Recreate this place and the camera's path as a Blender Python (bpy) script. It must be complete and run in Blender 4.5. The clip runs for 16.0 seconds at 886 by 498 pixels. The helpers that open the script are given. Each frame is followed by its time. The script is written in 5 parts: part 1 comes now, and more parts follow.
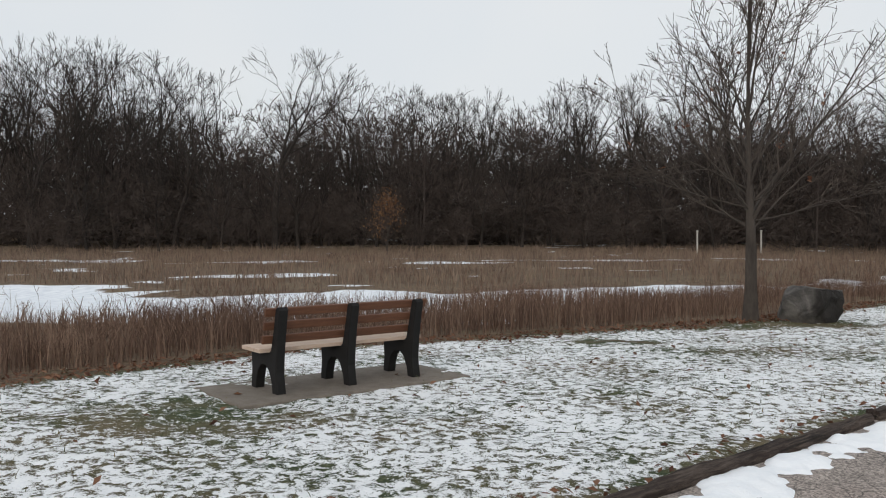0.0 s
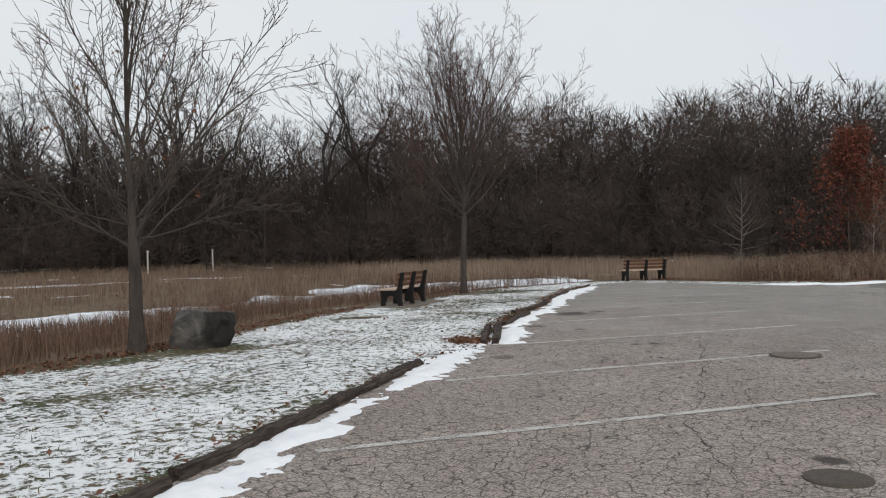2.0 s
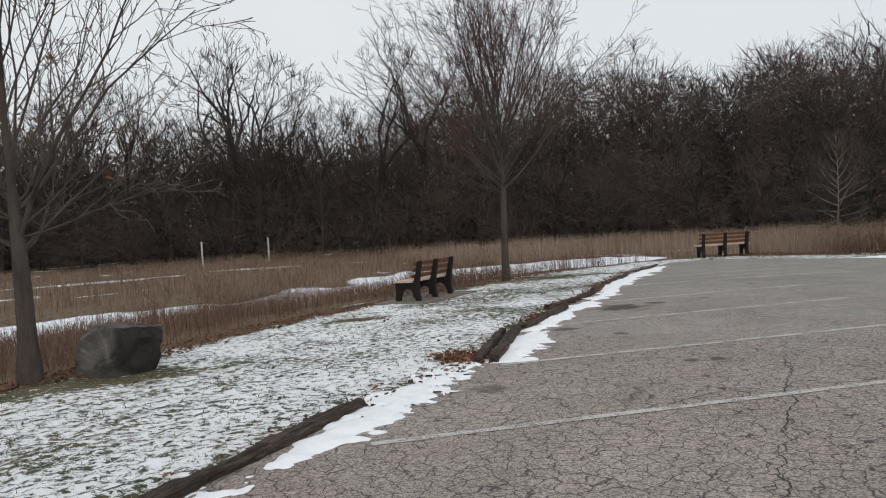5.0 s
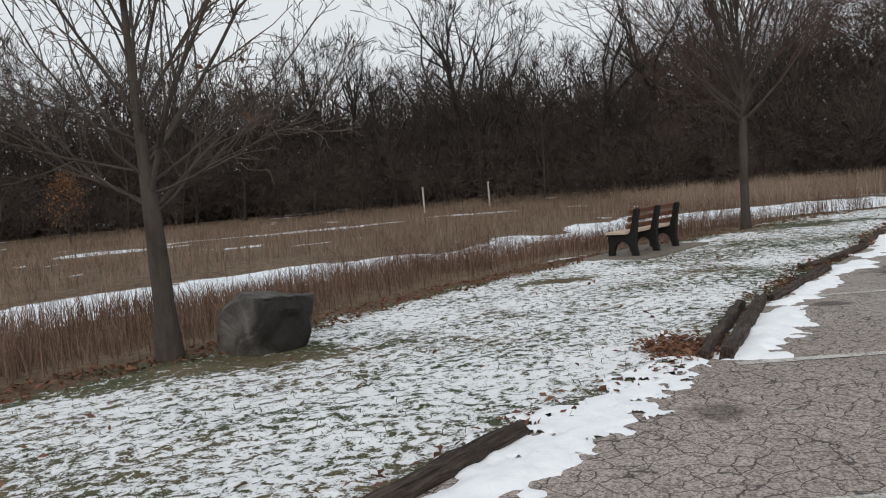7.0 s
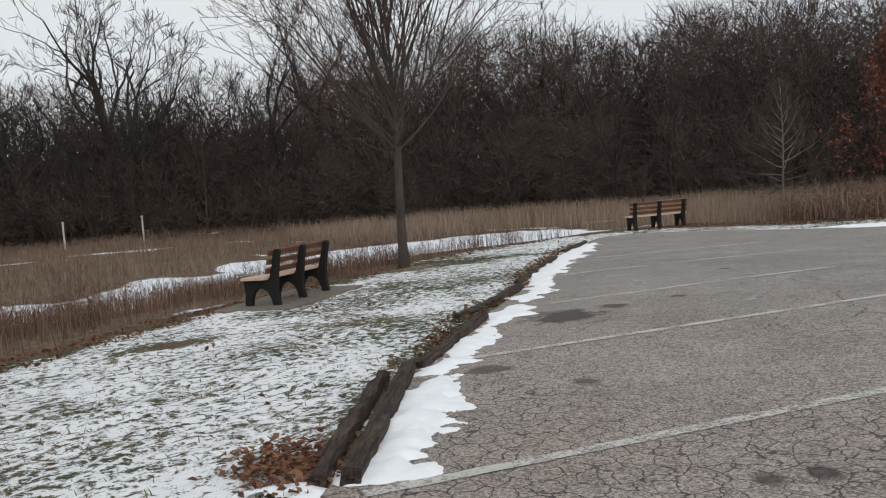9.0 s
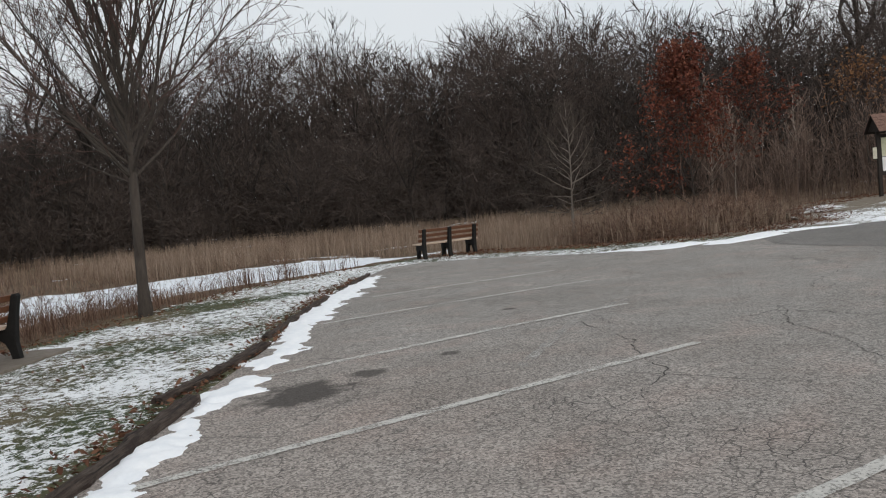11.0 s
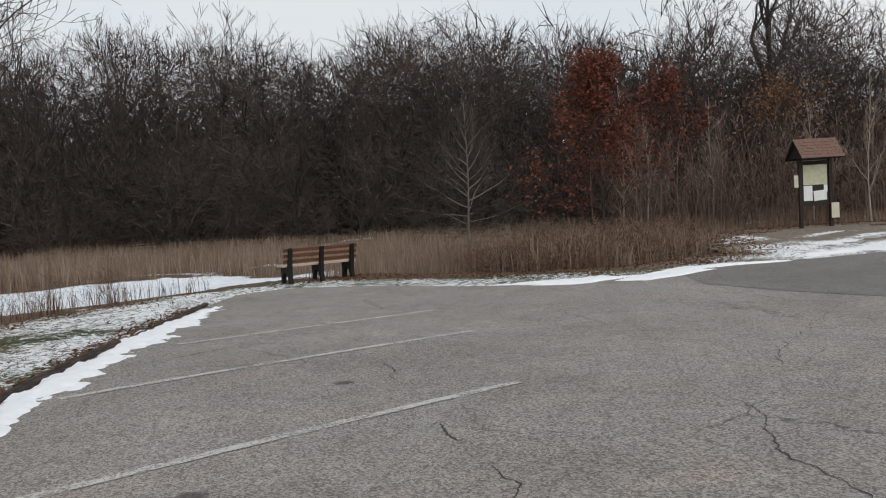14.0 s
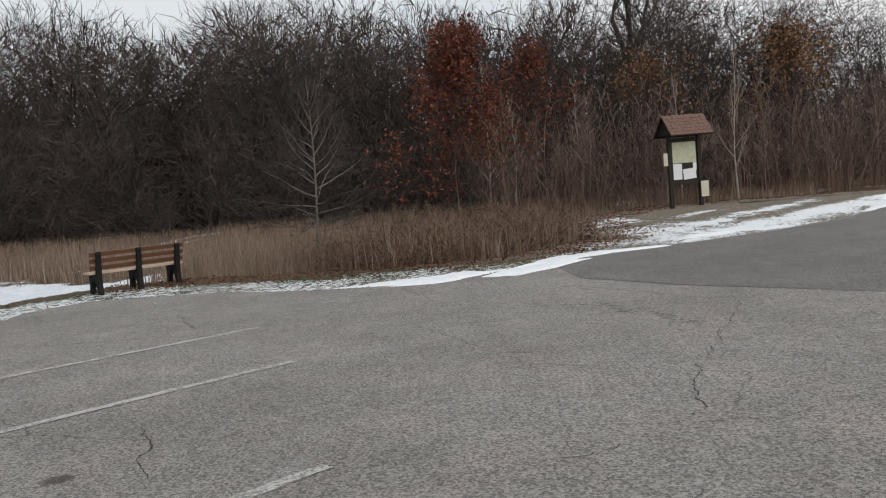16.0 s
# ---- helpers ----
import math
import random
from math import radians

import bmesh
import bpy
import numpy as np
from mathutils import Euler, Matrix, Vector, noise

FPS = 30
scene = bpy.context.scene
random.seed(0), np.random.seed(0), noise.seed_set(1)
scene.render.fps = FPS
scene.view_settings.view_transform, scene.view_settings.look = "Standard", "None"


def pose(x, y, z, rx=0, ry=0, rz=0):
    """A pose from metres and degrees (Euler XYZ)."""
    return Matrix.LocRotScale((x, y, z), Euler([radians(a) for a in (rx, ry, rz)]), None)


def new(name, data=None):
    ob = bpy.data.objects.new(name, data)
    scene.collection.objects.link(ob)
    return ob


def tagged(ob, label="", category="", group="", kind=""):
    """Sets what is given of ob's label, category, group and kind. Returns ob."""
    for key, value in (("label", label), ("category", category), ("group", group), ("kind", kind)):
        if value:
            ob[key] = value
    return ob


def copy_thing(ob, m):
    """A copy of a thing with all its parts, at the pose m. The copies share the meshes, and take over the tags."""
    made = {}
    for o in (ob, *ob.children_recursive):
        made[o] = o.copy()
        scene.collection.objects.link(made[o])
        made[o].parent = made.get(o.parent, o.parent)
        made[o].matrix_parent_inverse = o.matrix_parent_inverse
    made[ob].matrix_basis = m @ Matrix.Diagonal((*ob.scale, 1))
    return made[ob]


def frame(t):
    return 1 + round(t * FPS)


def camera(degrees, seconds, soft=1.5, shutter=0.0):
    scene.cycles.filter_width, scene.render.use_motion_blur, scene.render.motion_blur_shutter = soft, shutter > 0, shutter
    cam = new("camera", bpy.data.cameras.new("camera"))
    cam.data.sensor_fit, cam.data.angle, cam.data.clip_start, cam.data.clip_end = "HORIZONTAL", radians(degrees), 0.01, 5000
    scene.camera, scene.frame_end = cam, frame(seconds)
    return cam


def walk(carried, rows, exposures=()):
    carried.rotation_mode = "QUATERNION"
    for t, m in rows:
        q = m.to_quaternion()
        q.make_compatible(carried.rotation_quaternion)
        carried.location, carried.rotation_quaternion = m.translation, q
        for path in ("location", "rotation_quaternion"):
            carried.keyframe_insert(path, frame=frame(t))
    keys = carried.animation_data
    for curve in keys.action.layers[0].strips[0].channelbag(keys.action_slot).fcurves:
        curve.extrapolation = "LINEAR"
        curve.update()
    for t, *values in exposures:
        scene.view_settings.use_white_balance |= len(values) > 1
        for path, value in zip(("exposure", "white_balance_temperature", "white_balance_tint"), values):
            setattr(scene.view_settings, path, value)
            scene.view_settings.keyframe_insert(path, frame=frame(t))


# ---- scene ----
cam = camera(55.7, 16.0, 1.1)
METRES, EYE, TILT, LEAN, TURN = 18.8, 1.5, 0.0, 0.0, 0.0
ROWS = [
    (0.0, 0.0, 0.0, 0.0, -0.0, -1.2, 0.18),
    (0.5, 0.0204, 0.0177, 0.0012, -19.34, -0.82, 0.56),
    (1.0, 0.0455, 0.0309, 0.0012, -28.78, -0.88, 0.99),
    (1.5, 0.0675, 0.0483, -0.0002, -31.1, -0.86, 0.34),
    (2.0, 0.0924, 0.061, -0.0004, -35.02, -0.37, 1.43),
    (2.5, 0.1175, 0.0767, 0.0011, -34.84, 0.43, 1.42),
    (3.0, 0.144, 0.0924, 0.0016, -36.32, -0.09, 2.37),
    (3.5, 0.1715, 0.1087, 0.0019, -35.15, -0.02, 3.69),
    (4.0, 0.1964, 0.1278, 0.0013, -34.99, -0.79, 2.64),
    (4.5, 0.2249, 0.1469, 0.0013, -37.21, -0.9, 2.61),
    (5.0, 0.2456, 0.1743, -0.0013, -29.49, -1.51, 3.68),
    (5.1, 0.2492, 0.1794, -0.0012, -21.43, -2.3, 4.1),
    (5.2, 0.2529, 0.1846, -0.0012, -16.32, -1.72, 4.67),
    (7.3, 0.3242, 0.2922, -0.0007, -13.96, -4.66, 4.96),
    (7.5, 0.331, 0.3025, -0.0007, -17.58, -4.53, 4.64),
    (8.0, 0.3512, 0.3289, -0.002, -23.11, -3.43, 4.65),
    (8.5, 0.37, 0.3552, -0.0029, -29.11, -4.1, 4.05),
    (9.0, 0.3943, 0.3759, -0.0034, -35.86, -3.87, 4.67),
    (9.2, 0.4049, 0.3821, -0.0032, -38.05, -3.86, 5.6),
    (11.3, 0.5167, 0.4472, -0.0012, -51.07, -3.18, 5.07),
    (11.5, 0.5273, 0.4534, -0.001, -52.55, -2.96, 4.7),
    (12.0, 0.5559, 0.466, -0.0012, -54.9, -2.74, 4.3),
    (12.5, 0.5845, 0.4787, -0.0022, -58.75, -2.52, 4.3),
    (13.0, 0.613, 0.4974, -0.0034, -56.25, -2.83, 3.55),
    (13.5, 0.6411, 0.5114, -0.0033, -55.62, -2.87, 3.41),
    (14.0, 0.6705, 0.5237, -0.0029, -55.08, -3.01, 3.4),
    (14.5, 0.6991, 0.5356, -0.0022, -58.1, -4.33, 4.01),
    (15.0, 0.7301, 0.546, -0.0023, -61.46, -3.89, 4.23),
    (15.5, 0.7587, 0.5592, -0.0035, -61.94, -4.02, 4.48),
    (16.0, 0.7905, 0.5693, -0.0048, -63.84, -4.52, 4.91),
]
walk(cam, [(t, pose(0, 0, EYE, TILT, LEAN, TURN) @ pose(METRES * x, METRES * y, METRES * z, 90 + pitch, roll, yaw)) for t, x, y, z, yaw, pitch, roll in ROWS])

# ---- world, sun, exposure ----
world = bpy.data.worlds.new("overcast_sky")
scene.world = world
world.use_nodes = True
wn, wl = world.node_tree.nodes, world.node_tree.links
SUN_ELEV, SUN_AZ = radians(24), radians(200)
sky = wn.new("ShaderNodeTexSky")
sky.sky_type, sky.sun_disc = "NISHITA", False
sky.sun_elevation, sky.sun_rotation = SUN_ELEV, SUN_AZ
sky.air_density, sky.dust_density, sky.ozone_density = 1.0, 6.0, 1.0
cloud = wn.new("ShaderNodeTexNoise")
cloud.inputs["Scale"].default_value, cloud.inputs["Detail"].default_value = 1.6, 4
ramp = wn.new("ShaderNodeValToRGB")
ramp.color_ramp.elements[0].position, ramp.color_ramp.elements[0].color = 0.3, (7.4, 8.0, 8.6, 1)
ramp.color_ramp.elements[1].position, ramp.color_ramp.elements[1].color = 0.75, (8.8, 8.9, 8.9, 1)
veil = wn.new("ShaderNodeMix")
veil.data_type = "RGBA"
veil.inputs[0].default_value = 0.88
wl.new(cloud.outputs["Fac"], ramp.inputs[0])
wl.new(sky.outputs[0], veil.inputs[6])
wl.new(ramp.outputs[0], veil.inputs[7])
wl.new(veil.outputs[2], wn["Background"].inputs[0])
wn["Background"].inputs[1].default_value = 0.1
sun_data = bpy.data.lights.new("sun", "SUN")
sun_data.energy, sun_data.angle, sun_data.color = 0.75, radians(40), (1.0, 0.95, 0.88)
sun = new("sun", sun_data)
sun.rotation_euler = (radians(90) - SUN_ELEV, 0, radians(180) - SUN_AZ)
scene.view_settings.exposure = 0.0


# ---- materials ----
class Nodes:
    """A small builder of node materials."""

    def __init__(self, name, rough=0.9, metal=0.0):
        self.mat = bpy.data.materials.new(name)
        self.mat.use_nodes = True
        self.n, self.l = self.mat.node_tree.nodes, self.mat.node_tree.links
        self.bsdf = self.n["Principled BSDF"]
        self.bsdf.inputs["Roughness"].default_value = rough
        self.bsdf.inputs["Metallic"].default_value = metal
        self.bsdf.inputs["Specular IOR Level"].default_value = 0.3
        self.co = self.n.new("ShaderNodeTexCoord").outputs["Object"]

    def put(self, kind, feature="", data_type="", blend="", operation="", clamp=False, attribute=""):
        node = self.n.new("ShaderNode" + kind)
        if feature:
            node.feature = feature
        if data_type:
            node.data_type, node.blend_type = data_type, blend
        if operation:
            node.operation = operation
        if clamp:
            node.use_clamp = True
        if attribute:
            node.attribute_name = attribute
        return node

    def vec(self, scale):
        m = self.put("Mapping")
        m.inputs["Scale"].default_value = scale
        self.l.new(self.co, m.inputs[0])
        return m.outputs[0]

    def noise(self, scale, detail=4, rough=0.6, stretch=None, distort=0.0):
        t = self.put("TexNoise")
        t.inputs["Scale"].default_value, t.inputs["Detail"].default_value = scale, detail
        t.inputs["Roughness"].default_value, t.inputs["Distortion"].default_value = rough, distort
        self.l.new(self.vec(stretch) if stretch else self.co, t.inputs["Vector"])
        return t.outputs["Fac"]

    def steps(self, fac, *stops):
        r = self.put("ValToRGB")
        els = r.color_ramp.elements
        while len(els) < len(stops):
            els.new(0.5)
        for e, (p, c) in zip(els, stops):
            e.position = p
            e.color = (*c, 1) if isinstance(c, tuple) else (c, c, c, 1)
        self.l.new(fac, r.inputs[0])
        return r.outputs[0]

    def mix(self, fac, a, b, blend="MIX"):
        m = self.put("Mix", data_type="RGBA", blend=blend)
        for socket, value in ((m.inputs[0], fac), (m.inputs[6], a), (m.inputs[7], b)):
            if isinstance(value, (int, float)):
                socket.default_value = value if socket.type == "VALUE" else (value, value, value, 1)
            elif isinstance(value, tuple):
                socket.default_value = (*value, 1)
            else:
                self.l.new(value, socket)
        return m.outputs[2]

    def math(self, op, a, b=0.0, clamp=False):
        m = self.put("Math", operation=op, clamp=clamp)
        for socket, value in zip(m.inputs, (a, b)):
            if isinstance(value, (int, float)):
                socket.default_value = value
            else:
                self.l.new(value, socket)
        return m.outputs[0]

    def attr(self, name):
        return self.put("Attribute", attribute=name).outputs["Fac"]

    def island(self):
        return self.put("NewGeometry").outputs["Random Per Island"]

    def random(self):
        return self.put("ObjectInfo").outputs["Random"]

    def bump(self, height, strength=0.4, distance=0.02):
        b = self.put("Bump")
        b.inputs["Strength"].default_value, b.inputs["Distance"].default_value = strength, distance
        self.l.new(height, b.inputs["Height"])
        self.l.new(b.outputs[0], self.bsdf.inputs["Normal"])

    def done(self, colour, rough=None):
        self.l.new(colour, self.bsdf.inputs["Base Color"])
        if rough is not None:
            self.l.new(rough, self.bsdf.inputs["Roughness"])
        return self.mat


def plain(name, dark, light, scale=6.0, rough=0.85, stretch=None, bump=0.3, metal=0.0, dist=0.01):
    m = Nodes(name, rough, metal)
    f = m.noise(scale, 6, 0.65, stretch)
    g = m.noise(scale * 9, 3, 0.6, stretch)
    col = m.steps(m.math("ADD", m.math("MULTIPLY", f, 0.65), m.math("MULTIPLY", g, 0.35)), (0.3, dark), (0.7, light))
    m.bump(g, bump, dist)
    return m.done(col)


def stalk_material(name, a, b, c, rough=0.9):
    m = Nodes(name, rough)
    big = m.math("ADD", m.math("MULTIPLY", m.noise(0.35, 4, 0.6), 0.75), m.math("MULTIPLY", m.noise(1.3, 3, 0.6), 0.75))
    col = m.steps(m.math("ADD", m.math("MULTIPLY", m.island(), 0.5), m.math("MULTIPLY", m.math("SUBTRACT", big, 0.25), 0.75)), (0.18, a), (0.5, b), (0.95, c))
    return m.done(col)


def asphalt_material(name, dark, light, cracks=True, stains=()):
    m = Nodes(name, 0.88)
    grain = m.noise(72, 5, 0.8)
    mid = m.noise(9, 4, 0.6)
    wide = m.noise(0.45, 5, 0.6)
    pebble = m.put("TexVoronoi", feature="F1")
    pebble.inputs["Scale"].default_value = 72
    m.l.new(m.co, pebble.inputs["Vector"])
    stone = m.steps(pebble.outputs["Color"], (0.2, 0.48), (0.8, 1.50))
    base = m.mix(m.steps(wide, (0.3, 0.0), (0.7, 1.0)), dark, light)
    if cracks:
        place = m.put("SeparateXYZ")
        m.l.new(m.co, place.inputs[0])
        grey = m.steps(m.math("DIVIDE", m.math("ADD", place.outputs[0], m.math("MULTIPLY", wide, 5.0)), 24.0), (0.5, 0.0), (0.82, 1.0))
        base = m.mix(grey, base, m.mix(m.steps(wide, (0.3, 0.0), (0.7, 1.0)), (0.226, 0.210, 0.191), (0.302, 0.284, 0.264)))
    base = m.mix(m.steps(mid, (0.35, 0.18), (0.65, 0.0)), base, tuple(0.75 * v for v in dark))
    blot = m.noise(1.7, 6, 0.68, None, 0.4)
    base = m.mix(m.steps(blot, (0.36, 0.22), (0.50, 0.0)), base, tuple(0.5 * v for v in dark))
    base = m.mix(m.steps(blot, (0.54, 0.0), (0.70, 0.30)), base, tuple(1.25 * v for v in light))
    base = m.mix(m.steps(m.noise(1.1, 4, 0.6, (1, 1.4, 1)), (0.5, 0.0), (0.7, 0.35)), base, (light[0] * 1.05, light[1] * 0.93, light[2] * 0.9))
    base = m.mix(0.92, base, stone, "MULTIPLY")
    base = m.mix(m.steps(grain, (0.56, 0.0), (0.68, 0.65)), base, (0.56, 0.525, 0.49))
    base = m.mix(m.steps(grain, (0.33, 0.75), (0.455, 0.0)), base, (0.05, 0.046, 0.043))
    height = grain
    if cracks:
        warp = m.put("VectorMath", operation="ADD")
        wob = m.put("TexNoise")
        wob.inputs["Scale"].default_value, wob.inputs["Detail"].default_value = 5.0, 3
        m.l.new(m.co, wob.inputs["Vector"])
        less = m.put("VectorMath", operation="SCALE")
        less.inputs["Scale"].default_value = 0.16
        m.l.new(wob.outputs["Color"], less.inputs[0])
        m.l.new(m.co, warp.inputs[0])
        m.l.new(less.outputs[0], warp.inputs[1])
        for scale, wide_mm, keep in ((6.6, 0.036, 0), (0.34, 0.0028, 1), (8.5, 0.026, 2)):
            v = m.put("TexVoronoi", feature="DISTANCE_TO_EDGE")
            v.inputs["Scale"].default_value = scale
            m.l.new(warp.outputs[0], v.inputs["Vector"])
            line = m.steps(v.outputs["Distance"], (wide_mm * 0.4, 1.0), (wide_mm, 0.0))
            if keep == 2:
                where = m.steps(m.math("ADD", m.math("MULTIPLY", m.noise(4.0, 3, 0.6), 0.6), m.math("MULTIPLY", m.noise(0.7, 3, 0.6), 0.4)), (0.53, 0.0), (0.60, 0.55))
            elif keep:
                where = m.steps(m.noise(0.4, 4, 0.6), (0.46, 0.0), (0.56, 0.8))
            else:
                worn = m.put("VectorMath", operation="DISTANCE")
                m.l.new(m.co, worn.inputs[0])
                worn.inputs[1].default_value = (7.5, 7.0, 0)
                reach = m.math("ADD", m.math("DIVIDE", worn.outputs["Value"], 9.0), m.math("MULTIPLY", m.math("SUBTRACT", m.noise(0.6, 4, 0.65), 0.5), 1.6))
                where = m.steps(reach, (0.55, 1.0), (1.05, 0.0))
            base = m.mix(m.math("MULTIPLY", m.math("MULTIPLY", line, where), 0.85), base, (0.035, 0.033, 0.032))
    for sx, sy, rad, depth in stains:
        d = m.put("VectorMath", operation="DISTANCE")
        m.l.new(m.co, d.inputs[0])
        d.inputs[1].default_value = (sx, sy, 0)
        ragged = m.math("ADD", d.outputs["Value"], m.math("MULTIPLY", m.math("SUBTRACT", m.noise(3.5, 4, 0.65), 0.5), rad * 2.2))
        spot = m.steps(m.math("DIVIDE", ragged, rad), (0.55, depth), (1.0, 0.0))
        base = m.mix(spot, base, (0.042, 0.036, 0.032))
    m.bump(height, 0.5, 0.006)
    return m.done(base)


def snow_material(name):
    m = Nodes(name, 0.75)
    f = m.noise(7, 6, 0.65)
    col = m.steps(f, (0.25, (0.79, 0.82, 0.86)), (0.6, (0.91, 0.925, 0.945)))
    dirt = m.steps(m.noise(22, 4, 0.7), (0.68, 0.0), (0.78, 0.55))
    m.bump(m.noise(30, 5, 0.6), 0.35, 0.02)
    return m.done(m.mix(dirt, col, (0.30, 0.24, 0.18)))


def bark(name, a, b):
    m = Nodes(name, 0.95)
    f = m.noise(14, 6, 0.7, (1, 1, 0.25))
    tint = m.noise(1.2, 3, 0.5)
    col = m.mix(m.steps(tint, (0.35, 0.0), (0.65, 0.6)), m.steps(f, (0.3, a), (0.7, b)), tuple(1.2 * v for v in b))
    m.bump(f, 0.8, 0.02)
    return m.done(col)


def twig_material(name, a, b):
    """Bark of a whole tree; each tree a little different."""
    m = Nodes(name, 0.95)
    own = m.mix(m.random(), a, b)
    return m.done(m.mix(m.steps(m.noise(2.5, 4, 0.6), (0.3, 0.0), (0.7, 1.0)), own, m.mix(0.5, a, b)))


def lawn_material():
    """Thin snow on short turf, with bare tufts and brown patches."""
    m = Nodes("snowy_turf", 0.9)
    cover = m.attr("snow")
    clump = m.noise(11.0, 7, 0.72, (0.9, 1.0, 1.0), 0.5)
    fine = m.noise(48, 5, 0.7)
    patch = m.noise(0.85, 5, 0.6)
    f = m.math("ADD", m.math("MULTIPLY", clump, 0.70), m.math("MULTIPLY", fine, 0.30))
    f = m.math("ADD", f, m.math("MULTIPLY", m.math("SUBTRACT", patch, 0.5), 0.20))
    f = m.math("ADD", f, m.math("MULTIPLY", m.math("SUBTRACT", cover, 0.5), 0.40))
    mask = m.steps(f, (0.498, 0.0), (0.536, 1.0))
    turf = m.steps(m.noise(26, 5, 0.7), (0.30, (0.016, 0.022, 0.010)), (0.52, (0.055, 0.074, 0.030)), (0.74, (0.165, 0.150, 0.078)))
    turf = m.mix(m.steps(m.noise(0.6, 4, 0.6), (0.42, 0.0), (0.62, 0.8)), turf, m.steps(fine, (0.3, (0.075, 0.052, 0.03)), (0.7, (0.26, 0.20, 0.12))))
    turf = m.mix(m.steps(cover, (0.12, 0.9), (0.38, 0.0)), turf, m.steps(m.noise(17, 6, 0.7), (0.3, (0.05, 0.03, 0.02)), (0.55, (0.13, 0.082, 0.052)), (0.75, (0.25, 0.175, 0.115))))
    place = m.put("SeparateXYZ")
    m.l.new(m.co, place.inputs[0])
    gravel = m.steps(m.noise(9, 6, 0.75), (0.3, (0.11, 0.088, 0.066)), (0.5, (0.22, 0.185, 0.145)), (0.72, (0.36, 0.315, 0.26)))
    turf = m.mix(m.steps(m.math("DIVIDE", place.outputs[0], 100.0), (0.28, 0.0), (0.315, 0.88)), turf, gravel)
    snow = m.steps(fine, (0.25, (0.82, 0.845, 0.88)), (0.55, (0.94, 0.95, 0.96)))
    m.bump(m.math("ADD", m.math("MULTIPLY", mask, 0.8), m.math("MULTIPLY", clump, 1.2)), 0.7, 0.04)
    return m.done(m.mix(mask, turf, snow))


def field_material():
    """Leaf litter and dead grass, with snow lying on the open wet places."""
    m = Nodes("field_soil", 0.95)
    f = m.noise(5, 7, 0.7)
    big = m.noise(0.15, 4, 0.6)
    soil = m.mix(m.steps(big, (0.35, 0.0), (0.65, 1.0)), m.steps(f, (0.3, (0.045, 0.03, 0.02)), (0.7, (0.17, 0.11, 0.065))), m.steps(f, (0.3, (0.07, 0.052, 0.035)), (0.7, (0.24, 0.175, 0.11))))
    edge = m.math("ADD", m.attr("snow"), m.math("MULTIPLY", m.math("SUBTRACT", m.noise(1.6, 6, 0.7), 0.5), 0.9))
    mask = m.steps(edge, (0.44, 0.0), (0.56, 1.0))
    m.bump(f, 0.6, 0.05)
    return m.done(m.mix(mask, soil, m.steps(m.noise(3, 5, 0.6), (0.3, (0.66, 0.70, 0.76)), (0.6, (0.84, 0.87, 0.91)))))


ASPHALT = asphalt_material("old_asphalt", (0.270, 0.225, 0.198), (0.360, 0.311, 0.279), True,
                           [(13.65, 13.6, 0.52, 0.85), (14.4, 13.65, 0.18, 0.8), (11.46, 12.29, 0.2, 0.7), (10.74, 9.31, 0.13, 0.8), (10.98, 9.19, 0.1, 0.8), (11.65, 11.35, 0.12, 0.7),
                            (15.32, 13.46, 0.12, 0.75), (17.87, 14.66, 0.11, 0.75), (6.98, 4.21, 0.14, 0.9), (8.6, 9.6, 0.2, 0.6)])
PATCH = asphalt_material("newer_asphalt", (0.15, 0.141, 0.131), (0.205, 0.193, 0.18), False)
SNOW = snow_material("settled_snow")
LAWN = lawn_material()
FIELD = field_material()
def paint_material(name, low, high, tone):
    """Road paint worn through to the asphalt in specks and patches."""
    m = Nodes(name, 0.8)
    worn = m.math("ADD", m.math("MULTIPLY", m.noise(42, 5, 0.75), 0.6), m.math("MULTIPLY", m.noise(3.2, 4, 0.65), 0.4))
    m.l.new(m.steps(worn, (low, 0.0), (high, 0.92)), m.bsdf.inputs["Alpha"])
    return m.done(m.steps(m.noise(20, 4, 0.7), (0.3, tuple(0.78 * v for v in tone)), (0.7, tone)))


PAINT = paint_material("worn_line_paint", 0.405, 0.515, (0.62, 0.60, 0.56))
FAINT = paint_material("nearly_gone_line_paint", 0.45, 0.58, (0.50, 0.48, 0.45))
TIMBER = Nodes("weathered_timber", 0.95)
grain = TIMBER.noise(6, 7, 0.75, (0.6, 7, 7), 0.4)
blotch = TIMBER.noise(2.2, 5, 0.7)
split = TIMBER.noise(3.0, 3, 0.6, (0.35, 11, 11))
TIMBER.bump(TIMBER.math("ADD", grain, TIMBER.math("MULTIPLY", split, 0.8)), 1.0, 0.03)
tone = TIMBER.steps(TIMBER.math("ADD", TIMBER.math("MULTIPLY", grain, 0.65), TIMBER.math("MULTIPLY", blotch, 0.35)), (0.34, (0.016, 0.0105, 0.009)), (0.48, (0.054, 0.038, 0.031)), (0.66, (0.16, 0.125, 0.102)))
TIMBER = TIMBER.done(TIMBER.mix(TIMBER.steps(split, (0.36, 0.85), (0.44, 0.0)), tone, (0.012, 0.009, 0.007)))
SLAT = plain("brown_bench_board", (0.075, 0.031, 0.017), (0.165, 0.072, 0.038), 4, 0.6, (1.2, 12, 12), 0.2, 0.0, 0.004)
SEAT = plain("pale_frosted_board", (0.42, 0.30, 0.22), (0.62, 0.49, 0.40), 5, 0.7, (1.2, 10, 10), 0.2, 0.0, 0.004)
